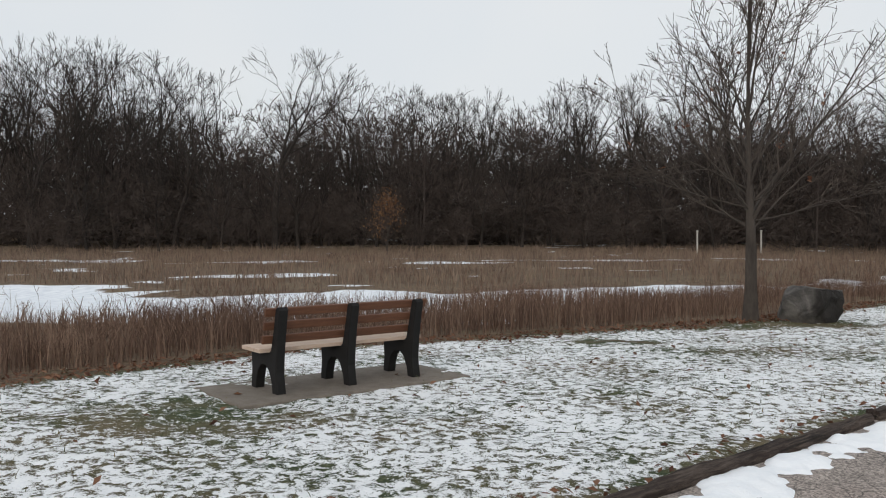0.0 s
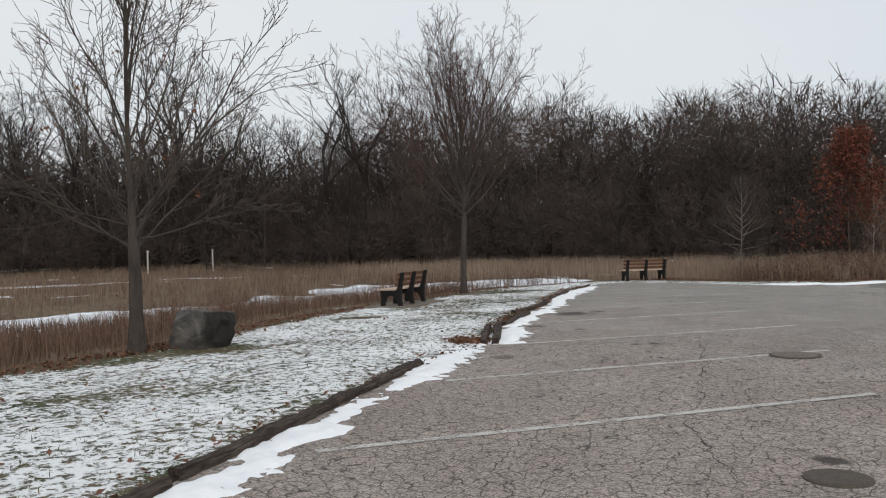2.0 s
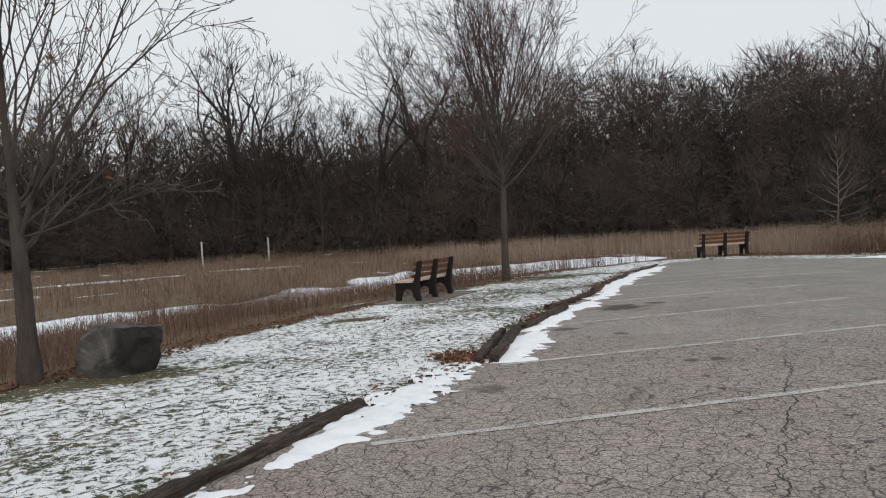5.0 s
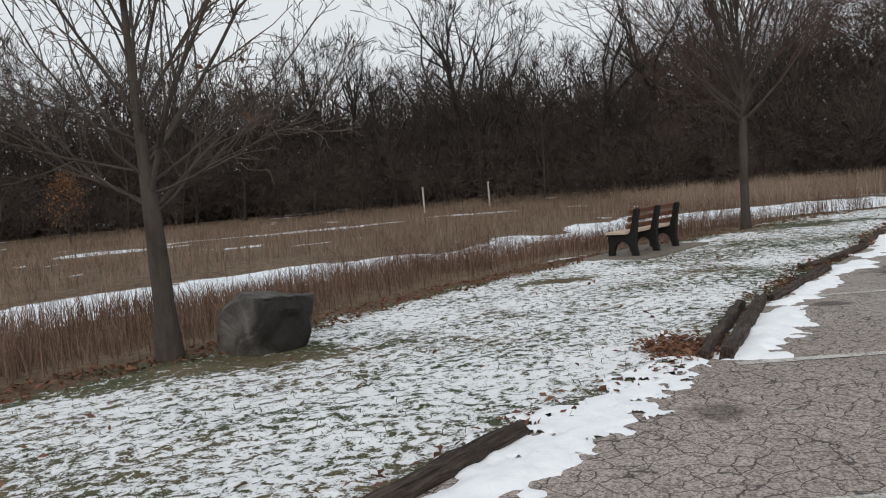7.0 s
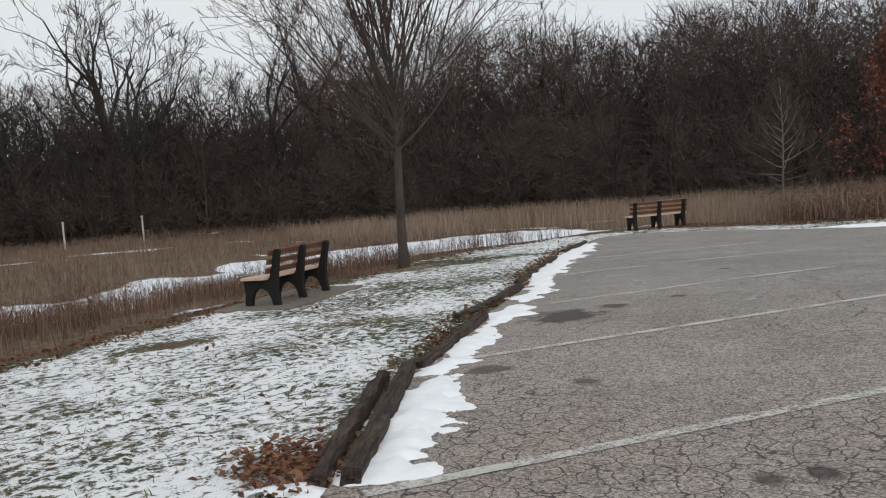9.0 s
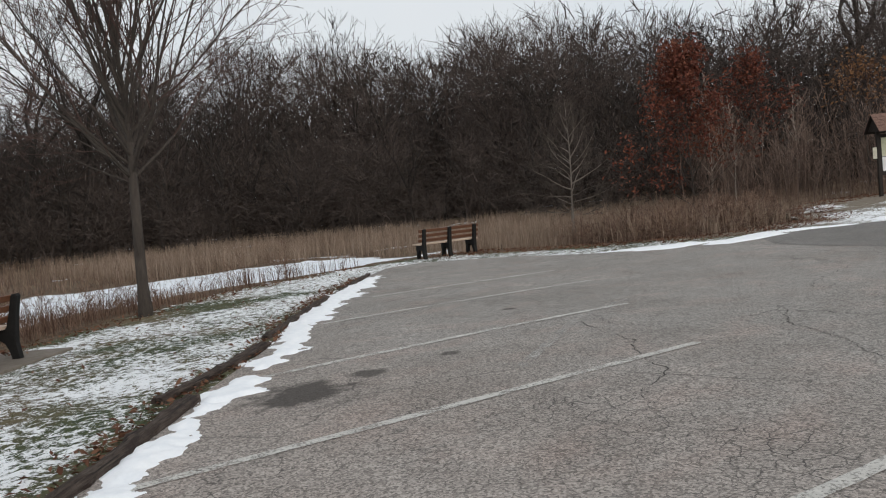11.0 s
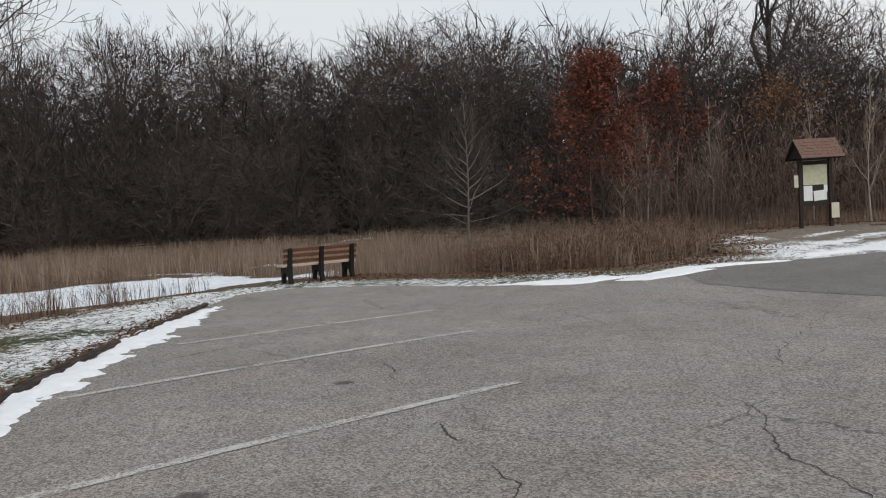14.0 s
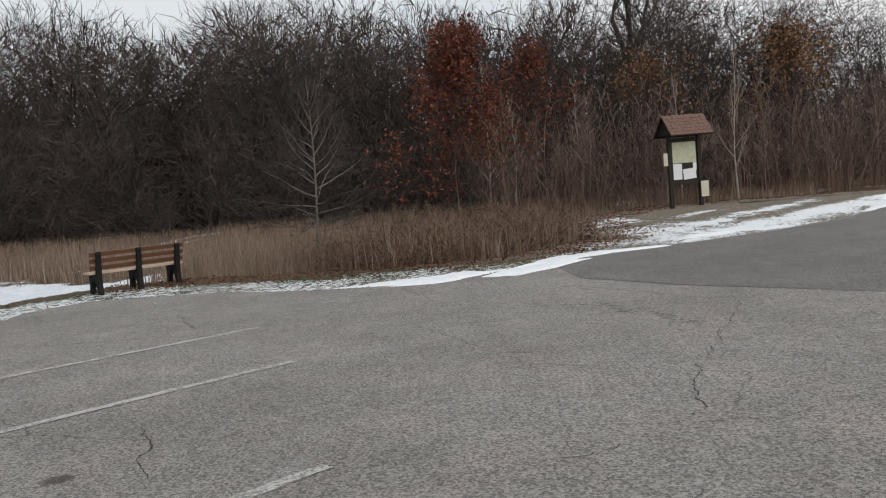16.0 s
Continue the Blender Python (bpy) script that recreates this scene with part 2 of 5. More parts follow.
BLACK = plain("black_recycled_plastic", (0.006, 0.0055, 0.0055), (0.013, 0.012, 0.0115), 14, 0.75, None, 0.15, 0.0, 0.003)
CONCRETE = plain("damp_concrete", (0.12, 0.10, 0.082), (0.23, 0.20, 0.168), 7, 0.9, None, 0.3, 0.0, 0.006)
ROCK = Nodes("grey_boulder_stone", 0.9)
rough = ROCK.noise(5, 8, 0.72)
vein = ROCK.noise(1.6, 6, 0.7, None, 0.8)
ROCK.bump(ROCK.math("ADD", rough, ROCK.math("MULTIPLY", vein, 0.6)), 0.9, 0.05)
stone = ROCK.mix(ROCK.steps(vein, (0.40, 0.75), (0.52, 0.0)), ROCK.steps(rough, (0.3, (0.05, 0.046, 0.042)), (0.7, (0.19, 0.176, 0.162))), (0.035, 0.033, 0.032))
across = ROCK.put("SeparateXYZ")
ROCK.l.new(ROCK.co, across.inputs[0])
# near-black tone on the +x -y side, its edge broken by noise
dark_side = ROCK.math("SUBTRACT", ROCK.math("MULTIPLY", across.outputs[0], 0.876), ROCK.math("MULTIPLY", across.outputs[1], 0.482))
dark_side = ROCK.math("ADD", dark_side, ROCK.math("MULTIPLY", ROCK.math("SUBTRACT", rough, 0.5), 0.22))
ROCK = ROCK.done(ROCK.mix(ROCK.steps(dark_side, (0.17, 0.0), (0.26, 0.85)), stone, (0.015, 0.0135, 0.0125)))
BARK_A = bark("grey_brown_bark", (0.022, 0.0175, 0.015), (0.070, 0.057, 0.049))
BARK_LAWN = bark("grey_lawn_tree_bark", (0.024, 0.020, 0.017), (0.076, 0.063, 0.054))
BARK_MID = bark("grey_bark", (0.075, 0.062, 0.053), (0.20, 0.172, 0.148))
BARK_PALE = bark("pale_bark", (0.19, 0.155, 0.132), (0.40, 0.345, 0.30))
TWIG_A = twig_material("grey_brown_twigs", (0.052, 0.042, 0.035), (0.092, 0.074, 0.062))
TWIG_PALE = twig_material("pale_twigs", (0.20, 0.157, 0.126), (0.30, 0.243, 0.20))
TWIG_RED = twig_material("red_brown_twigs", (0.070, 0.043, 0.036), (0.105, 0.067, 0.055))
TWIG_WOOD = twig_material("woodland_twigs", (0.046, 0.036, 0.032), (0.078, 0.060, 0.052))
TWIG_OAK = twig_material("dark_oak_twigs", (0.022, 0.0185, 0.0165), (0.042, 0.034, 0.029))
REED_NEAR = stalk_material("red_brown_dead_weeds", (0.040, 0.024, 0.019), (0.108, 0.064, 0.047), (0.28, 0.19, 0.138))
REED_FAR = stalk_material("brown_dead_grass", (0.054, 0.036, 0.030), (0.142, 0.095, 0.071), (0.32, 0.235, 0.175))
REED_TAN = stalk_material("tan_reed_grass", (0.105, 0.072, 0.055), (0.215, 0.154, 0.115), (0.38, 0.295, 0.228))
BRUSH = stalk_material("dark_brush_stems", (0.034, 0.0265, 0.0235), (0.056, 0.043, 0.037), (0.092, 0.070, 0.060))
BRUSH_WOOD = stalk_material("woodland_fine_twigs", (0.046, 0.035, 0.031), (0.070, 0.053, 0.046), (0.105, 0.080, 0.069))
BRUSH_TAN = stalk_material("grey_tan_saplings", (0.075, 0.051, 0.041), (0.132, 0.090, 0.072), (0.235, 0.172, 0.138))
BLADE = stalk_material("winter_turf_blades", (0.025, 0.035, 0.014), (0.075, 0.085, 0.034), (0.23, 0.18, 0.10))
LEAF_RED = stalk_material("red_brown_oak_leaves", (0.07, 0.021, 0.015), (0.135, 0.04, 0.026), (0.20, 0.075, 0.042))
LEAF_ORANGE = stalk_material("orange_brown_oak_leaves", (0.095, 0.046, 0.024), (0.175, 0.088, 0.042), (0.265, 0.15, 0.072))
LITTER = stalk_material("fallen_oak_leaves", (0.045, 0.02, 0.013), (0.11, 0.046, 0.027), (0.23, 0.125, 0.076))
NEEDLE = stalk_material("dark_evergreen_needles", (0.012, 0.018, 0.012), (0.025, 0.036, 0.022), (0.045, 0.055, 0.035))
DARK_WOOD = plain("dark_stained_wood", (0.013, 0.010, 0.009), (0.032, 0.025, 0.021), 6, 0.7, (6, 6, 1), 0.3)
SHINGLE = plain("brown_shingle", (0.10, 0.058, 0.046), (0.27, 0.165, 0.13), 12, 0.9, None, 0.5)
BOARD_CREAM = plain("faded_map_sheet", (0.36, 0.37, 0.22), (0.62, 0.61, 0.49), 6, 0.7, None, 0.05)
PAPER = plain("white_paper_sheet", (0.70, 0.72, 0.75), (0.80, 0.81, 0.82), 5, 0.8, None, 0.05)
CREAM = plain("aged_cream_sign", (0.50, 0.47, 0.36), (0.66, 0.63, 0.53), 5, 0.7, None, 0.05)
IRON = plain("rusty_cast_iron", (0.055, 0.045, 0.038), (0.14, 0.115, 0.095), 20, 0.8, None, 0.4, 0.25)
LID = plain("worn_brown_lid", (0.12, 0.10, 0.085), (0.22, 0.19, 0.165), 14, 0.85, None, 0.3)
POST_WHITE = plain("weathered_white_post", (0.40, 0.37, 0.33), (0.62, 0.59, 0.55), 8, 0.85)


# ---- building helpers ----
def mesh_of(name, verts, faces, material, smooth=False):
    me = bpy.data.meshes.new(name)
    me.from_pydata([tuple(v) for v in verts], [], faces)
    me.materials.append(material)
    if smooth:
        me.shade_smooth()
    return me


def part(name, bm, material, parent=None, label=""):
    """One bmesh as one object, under a thing or a part."""
    me = bpy.data.meshes.new(name)
    bmesh.ops.recalc_face_normals(bm, faces=bm.faces)
    bm.to_mesh(me)
    bm.free()
    me.materials.append(material)
    ob = new(name, me)
    ob.parent = parent
    return tagged(ob, label)


def box(sx, sy, sz, at=(0, 0, 0), bevel=0.0, turn=None, segments=2):
    """A bevelled block, its base centre at 'at'."""
    bm = bmesh.new()
    bmesh.ops.create_cube(bm, size=1)
    bmesh.ops.scale(bm, vec=(sx, sy, sz), verts=bm.verts)
    if bevel:
        bmesh.ops.bevel(bm, geom=bm.edges[:], offset=bevel, segments=segments, affect="EDGES", profile=0.5)
    bmesh.ops.translate(bm, vec=(0, 0, sz / 2), verts=bm.verts)
    if turn:
        bmesh.ops.transform(bm, matrix=turn, verts=bm.verts)
    bmesh.ops.translate(bm, vec=at, verts=bm.verts)
    return bm


def smooth_step(a, b, v):
    k = np.clip((v - a) / (b - a), 0, 1)
    return k * k * (3 - 2 * k)


def to_line(px, py, line):
    """Distance to a polyline and the length along it, for arrays of places."""
    best, along, run = np.full(px.shape, 1e9), np.zeros(px.shape), 0.0
    for (ax, ay), (bx, by) in zip(line, line[1:]):
        dx, dy = bx - ax, by - ay
        size = max(math.hypot(dx, dy), 1e-9)
        k = np.clip(((px - ax) * dx + (py - ay) * dy) / size ** 2, 0, 1)
        d = np.hypot(px - ax - k * dx, py - ay - k * dy)
        near = d < best
        best, along = np.where(near, d, best), np.where(near, run + k * size, along)
        run += size
    return best, along


def inside(px, py, ring):
    hit = np.zeros(px.shape, bool)
    for (ax, ay), (bx, by) in zip(ring, ring[1:] + ring[:1]):
        if ay != by:
            cross = ((ay > py) != (by > py)) & (px < (bx - ax) * (py - ay) / (by - ay) + ax)
            hit ^= cross
    return hit


def wave(px, py, scale, seed=0.0):
    """Smooth value noise from -1 to 1, for arrays of places."""
    x, y = px * scale + seed * 17.3, py * scale - seed * 9.1
    xi, yi = np.floor(x), np.floor(y)
    fx, fy = x - xi, y - yi
    fx, fy = fx * fx * (3 - 2 * fx), fy * fy * (3 - 2 * fy)

    def grid(a, b):
        s = np.sin(a * 127.1 + b * 311.7 + seed) * 43758.5453
        return (s - np.floor(s)) * 2 - 1
    return (grid(xi, yi) * (1 - fx) + grid(xi + 1, yi) * fx) * (1 - fy) + (grid(xi, yi + 1) * (1 - fx) + grid(xi + 1, yi + 1) * fx) * fy


# ---- the plan ----
CURB = [(-14.0, -7.9), (-1.5, 2.5), (3.4, 6.6), (7.58, 9.9), (9.4, 10.9), (11.13, 12.85), (15.15, 16.0), (18.68, 19.1), (22.1, 21.7)]
LAWN_EDGE = [(-16.0, 0.5), (-6.0, 7.6), (-3.3, 9.9), (-1.9, 11.2), (1.9, 12.8), (4.9, 14.2), (8.1, 17.0), (10.6, 18.7), (15.1, 21.1), (20.0, 23.6), (24.6, 25.0)]
LOT_END = [(22.1, 21.7), (23.9, 22.9), (25.1, 22.8), (25.8, 20.8), (25.8, 18.4), (26.6, 16.6), (28.2, 15.7), (30.0, 15.0), (31.2, 13.6), (32.8, 12.4), (35.0, 11.0), (44.0, 8.0), (70.0, 2.0)]
VERGE_END = [(24.6, 25.0), (27.0, 24.3), (27.9, 22.9), (28.2, 20.1), (28.4, 18.5), (29.7, 16.9), (31.6, 16.3), (33.4, 16.0), (36.0, 17.6), (39.0, 17.8), (42.3, 17.0), (43.3, 14.0), (43.6, 11.5), (48.0, 9.5), (70.0, 3.5)]
CREEK = [(-40.0, 22.0), (-14.0, 23.0), (-8.0, 19.5), (-3.0, 20.3), (2.0, 22.8), (7.0, 25.0), (12.0, 26.4), (17.0, 28.8), (21.5, 31.0), (25.0, 30.0), (28.5, 27.8)]
WOOD_EDGE = [(-90.0, 50.0), (-40.0, 64.0), (0.0, 66.5), (18.0, 65.0), (28.0, 57.0), (34.5, 47.0), (38.5, 37.0), (42.0, 28.0), (47.0, 21.5), (53.0, 14.0), (60.0, 6.0), (66.0, -12.0)]


def lot_height(x, y):
    return -0.12 * smooth_step(16, 25, x) + 0.16 * smooth_step(33, 41, x)


def wood_depth(x, y):
    """How far behind the edge of the wood a place lies (negative: in front)."""
    d, _ = to_line(x, y, WOOD_EDGE)
    ring = WOOD_EDGE + [(400.0, -100.0), (400.0, 600.0), (-400.0, 600.0), (-400.0, 50.0)]
    return np.where(inside(x, y, ring), d, -d)


def creek_cover(x, y):
    d, s = to_line(x, y, CREEK)
    half = np.interp(s, [0, 26, 33, 38, 44, 49, 54, 60, 65, 69, 73], [3.5, 4.2, 3.2, 3.4, 2.6, 2.0, 2.0, 2.2, 2.9, 3.3, 2.6])
    snow = 1 - smooth_step(half - 0.5, half + 0.7, d + 0.9 * wave(x, y, 0.7, 3))
    for cx, cy, rx, ry in ((-24, 50, 8, 2.0), (0.3, 45, 2.8, 1.6), (8, 48.5, 5, 1.4), (-6.5, 32.5, 2.6, 1.8), (-10, 48, 3, 1.5), (19, 50, 3, 1.2), (35, 20.5, 2.5, 0.5)):
        snow = np.maximum(snow, 1 - smooth_step(0.7, 1.3, np.hypot((x - cx) / rx, (y - cy) / ry) + 0.4 * wave(x, y, 0.6, 5)))
    return np.maximum(snow, 0.62 * smooth_step(0.60, 0.95, wave(x, y, 0.55, 15) + 0.4 * wave(x, y, 1.3, 16)))


def lawn_ring():
    return CURB + LOT_END[1:] + VERGE_END[::-1] + LAWN_EDGE[::-1]


def field_height(x, y):
    d, s = to_line(x, y, CREEK)
    out, _ = to_line(x, y, LAWN_EDGE)
    z = lot_height(x, y) - 0.04 - 0.16 * smooth_step(0, 3, out) - 0.16 * (1 - smooth_step(1.5, 4.5, d)) + 0.05 * wave(x, y, 0.5, 1)
    w = wood_depth(x, y)
    return z + 0.35 * smooth_step(-8, 4, w) + 3.0 * smooth_step(12, 50, w) + 0.3 * wave(x, y, 0.13, 2) * smooth_step(-4, 8, w)


# ---- ground sheets ----
def sheet(name, xs, ys, height, material, keep=None, snow=None):
    gx, gy = np.meshgrid(xs, ys)
    gz = height(gx, gy)
    nx, ny = len(xs), len(ys)
    idx = np.arange(nx * ny).reshape(ny, nx)
    quads = np.stack([idx[:-1, :-1], idx[:-1, 1:], idx[1:, 1:], idx[1:, :-1]], -1).reshape(-1, 4)
    if keep is not None:
        quads = quads[keep(gx, gy).ravel()[quads].all(1)]
    used = np.unique(quads)
    remap = np.zeros(nx * ny, int)
    remap[used] = np.arange(len(used))
    co = np.stack([gx.ravel(), gy.ravel(), gz.ravel()], 1)[used]
    me = mesh_of(name, co.tolist(), remap[quads].tolist(), material, True)
    if snow is not None:
        a = me.attributes.new("snow", "FLOAT", "POINT")
        a.data.foreach_set("value", snow(co[:, 0], co[:, 1]).astype(np.float32))
    return new(name, me)


def spaced(lo, hi, step, far):
    core = np.arange(lo, hi + 1e-6, step)
    grow = np.cumsum(step * 1.22 ** np.arange(1, 60))
    return np.concatenate([(lo - grow[grow < far])[::-1], core, hi + grow[grow < far]])


def outside_ground(x, y):
    """The wide ground lies a little lower under the lawn and the car park."""
    z = field_height(x, y)
    lot = inside(x, y, lawn_ring()) | inside(x, y, LOT_RING)
    return np.where(lot, lot_height(x, y) - 0.12, np.minimum(z, lot_height(x, y) - 0.05 + 20 * smooth_step(2, 30, wood_depth(x, y) + 8)))


LOT_RING = CURB + LOT_END[1:] + [(70.0, -60.0), (-60.0, -60.0), (-60.0, -46.0)]
ground = tagged(sheet("ground", spaced(-30, 62, 0.6, 900), spaced(-6, 75, 0.6, 900), outside_ground, FIELD, None, creek_cover),
                "brown winter field and woodland floor with leaf litter and patches of snow", "ground", kind="structure")


def ring_sheet(name, ring, height, material, cell):
    """A flat sheet cut to a ring, finely enough divided to follow the ground."""
    bm = bmesh.new()
    bm.faces.new([bm.verts.new((x, y, 0)) for x, y in ring])
    bmesh.ops.triangulate(bm, faces=bm.faces[:])
    for axis, lo, hi in ((0, 12, 46), (1, 8, 26)):
        for v in np.arange(lo, hi, cell):
            at, way = [0, 0, 0], [0, 0, 0]
            at[axis], way[axis] = v, 1
            bmesh.ops.bisect_plane(bm, geom=bm.verts[:] + bm.edges[:] + bm.faces[:], plane_co=at, plane_no=way)
    for v in bm.verts:
        v.co.z = float(height(np.array(v.co.x), np.array(v.co.y)))
    return part(name, bm, material)


lot = tagged(ring_sheet("parking_lot", LOT_RING, lot_height, ASPHALT, 1.5), "old grey asphalt parking lot with fine cracks and faded lines", "parking lot", kind="structure")
ROAD_RING = [(26.4, 14.3), (28.4, 15.45), (30.0, 14.85), (31.2, 13.45), (32.8, 12.25), (35.0, 10.85), (44.0, 7.85), (69.0, 2.0), (69.0, -12.0), (40.0, 1.0), (24.6, 10.3), (25.5, 12.7)]
road = tagged(ring_sheet("road", ROAD_RING, lambda x, y: lot_height(x, y) + 0.005, PATCH, 1.5), "darker smooth asphalt strip beside the older parking lot", "road", kind="structure")


def lawn_cover(x, y):
    out, s = to_line(x, y, LAWN_EDGE)
    near, _ = to_line(x, y, CURB)
    bare = sum(w * np.clip(1.6 - 1.6 * (np.hypot((x - cx) / rx, (y - cy) / ry) + 0.45 * wave(x, y, 2.6, 33) + 0.25 * wave(x, y, 6, 34)), 0, 1) for cx, cy, rx, ry, w in (
        (17.0, 21.2, 3.4, 1.4, 0.42), (15.2, 17.6, 3.6, 1.5, 0.20), (12.0, 15.0, 2.0, 0.9, 0.16), (10.2, 16.3, 0.6, 0.3, 1.0), (2.3, 11.2, 0.9, 0.25, 0.9), (5.6, 13.2, 2.0, 0.7, 0.42), (38.0, 14.6, 4.5, 2.2, 0.45), (-2.2, 6.8, 1.6, 0.9, 0.28), (3.6, 10.4, 1.8, 0.6, 0.2)))
    far = smooth_step(24.5, 27.5, x) * (1 - smooth_step(30, 33, x))
    back, _ = to_line(x, y, VERGE_END)
    end, _ = to_line(x, y, LOT_END)
    return np.clip(0.60 - 0.55 * smooth_step(0.7, 1.6, end + 0.3 * wave(x, y, 0.8, 58)) * smooth_step(38.0, 42.0, x) + 0.32 * smooth_step(31, 34, x) * (wave(x * 0.5 - y * 0.6, x * 0.9 + y * 2.0, 0.55, 51) + 0.5 * wave(x, y, 2.1, 52)) - 0.50 * (1 - smooth_step(0.05, 0.75, out + 0.25 * wave(x, y, 1.7, 57))) * (1 - 0.75 * smooth_step(12, 17, x)) - 0.6 * bare - 0.12 * far - 0.6 * (1 - smooth_step(0.2, 1.1, back + 0.4 * wave(x, y, 1.2, 55))) * (1 - 0.4 * smooth_step(31, 34, x)) - 0.2 * (1 - smooth_step(0.1, 0.4, near)), 0, 1)


def lawn_height(x, y):
    out, _ = to_line(x, y, LAWN_EDGE)
    near, _ = to_line(x, y, CURB)
    end, _ = to_line(x, y, LOT_END)
    return lot_height(x, y) - 0.012 + 0.016 * smooth_step(0.0, 0.4, np.minimum(near, end)) - 0.03 * (1 - smooth_step(0, 1, out)) + smooth_step(0.05, 0.6, np.minimum(near, end)) * (0.02 * wave(x, y, 1.3, 4) + 0.012 * wave(x, y, 6, 6) + 0.008 * wave(x, y, 14, 7))


RING = lawn_ring()
lawn = tagged(sheet("lawn", np.arange(-12, 44, 0.1), np.arange(-2, 27, 0.1), lambda x, y: lawn_height(x, y) - 0.006 * inside(x, y, LOT_RING), LAWN, lambda x, y: inside(x, y, RING) | (to_line(x, y, RING + RING[:1])[0] < 0.13), lawn_cover),
              "short winter lawn under a thin patchy cover of snow", "lawn", kind="structure")


# ---- parking lines ----
def strip(name, a, b, width, material, lift=0.006):
    a, b = Vector((*a, 0)), Vector((*b, 0))
    way = (b - a).normalized()
    side = Vector((-way.y, way.x, 0)) * width / 2
    n = max(2, int((b - a).length / 0.12))
    verts, faces = [], []
    for i in range(n + 1):
        p = a.lerp(b, i / n)
        for k in (-1, 1):
            q = p + side * (k * (1 + 0.10 * random.uniform(-1, 1)))
            verts.append((q.x, q.y, float(lot_height(np.array(q.x), 0)) + lift))
        if i:
            j = 2 * i
            faces.append((j - 2, j, j + 1, j - 1))
    return new(name, mesh_of(name, verts, faces, material))


STALLS = [((1.6, 4.6), 5.2), ((4.45, 6.7), 5.2), ((6.95, 8.6), 5.2), ((9.35, 10.6), 5.2), ((11.35, 12.85), 5.1), ((13.9, 14.6), 4.7), ((16.45, 16.6), 4.6), ((18.9, 18.2), 3.9), ((21.3, 19.7), 3.2)]
for i, ((lx, ly), size) in enumerate(STALLS):
    turn = radians(-16.5)
    ob = strip("parking_line", (lx, ly), (lx + size * math.cos(turn), ly + size * math.sin(turn)), 0.102, PAINT if i < 8 else FAINT)
    tagged(ob, "worn white painted line on the asphalt", "parking line", "parking lines")
tagged(strip("old_line", (17.3, 13.28), (18.8, 13.5), 0.11, FAINT, 0.004), "nearly gone white painted line on the asphalt", "parking line", "parking lines")
tagged(strip("old_line", (15.0, 12.4), (17.2, 13.24), 0.11, FAINT, 0.004), "nearly gone white painted line on the asphalt", "parking line", "parking lines")


# ---- long cracks in the asphalt ----
TAR = plain("dark_crack_dirt", (0.035, 0.032, 0.030), (0.075, 0.069, 0.063), 9, 0.95)
CRACKS = ((1.0, [(24.8, 11.9), (22.6, 11.82), (20.7, 11.76), (19.94, 11.59), (19.37, 11.71), (19.07, 11.89), (18.63, 12.26), (18.27, 12.46), (17.38, 12.94)]),
          (0.8, [(18.65, 11.6), (17.94, 11.25), (17.45, 11.07), (17.2, 10.9), (16.83, 10.51), (16.04, 9.86), (15.0, 9.3)]),
          (0.6, [(20.0, 10.9), (19.7, 11.2), (19.5, 11.65)]), (0.7, [(20.2, 14.5), (20.8, 14.03), (21.34, 13.51), (21.65, 12.9)]),
          (0.8, [(16.7, 12.35), (16.43, 12.28), (16.16, 12.05), (15.19, 11.22), (14.3, 10.9)]), (0.6, [(18.95, 15.06), (18.3, 14.5), (17.88, 13.99)]), (0.6, [(17.1, 13.1), (16.68, 12.65)]),
          (1.0, [(12.1, 9.26), (9.61, 7.27), (8.16, 6.19), (7.27, 5.64), (6.0, 4.2)]), (0.9, [(9.6, 7.3), (10.4, 6.4), (11.6, 5.6), (13.2, 4.4)]), (0.9, [(14.4, 8.53), (13.38, 7.3), (12.8, 5.9)]), (0.9, [(14.4, 8.5), (16.0, 9.1), (18.2, 9.0), (20.5, 9.6)]))
for size, line in CRACKS:
    at = np.cumsum([0] + [math.dist(p, q) for p, q in zip(line, line[1:])])
    n = int(at[-1] / 0.03)
    verts, faces = [], []
    for i in range(n + 1):
        t = at[-1] * i / n
        x, y = np.interp(t, at, [p[0] for p in line]), np.interp(t, at, [p[1] for p in line])
        x += 0.10 * noise.noise((t * 2.3, line[0][0], 0)) + 0.04 * noise.noise((t * 9, line[0][0], 2)) + 0.018 * noise.noise((t * 24, line[0][0], 12))
        y += 0.10 * noise.noise((t * 2.3, line[0][0], 5)) + 0.04 * noise.noise((t * 9, line[0][0], 8)) + 0.018 * noise.noise((t * 24, line[0][0], 18))
        w = max(0.0024, size * 0.0048 + 0.005 * noise.noise((t * 2.1, line[0][1], 9)) + 0.003 * noise.noise((t * 13, line[0][1], 3))) * min(1, 4 * i / n + 0.2, 4 * (1 - i / n) + 0.2)
        z = float(lot_height(np.array(x), 0)) + 0.003
        verts += [(x - w, y + w * 0.6, z), (x + w, y - w * 0.6, z)]
        if i:
            faces.append((2 * i - 2, 2 * i, 2 * i + 1, 2 * i - 1))
    tagged(new("asphalt_crack", mesh_of("asphalt_crack", verts, faces, TAR)), "dark meandering crack in the old asphalt", "crack", "cracks in the asphalt", "structure")


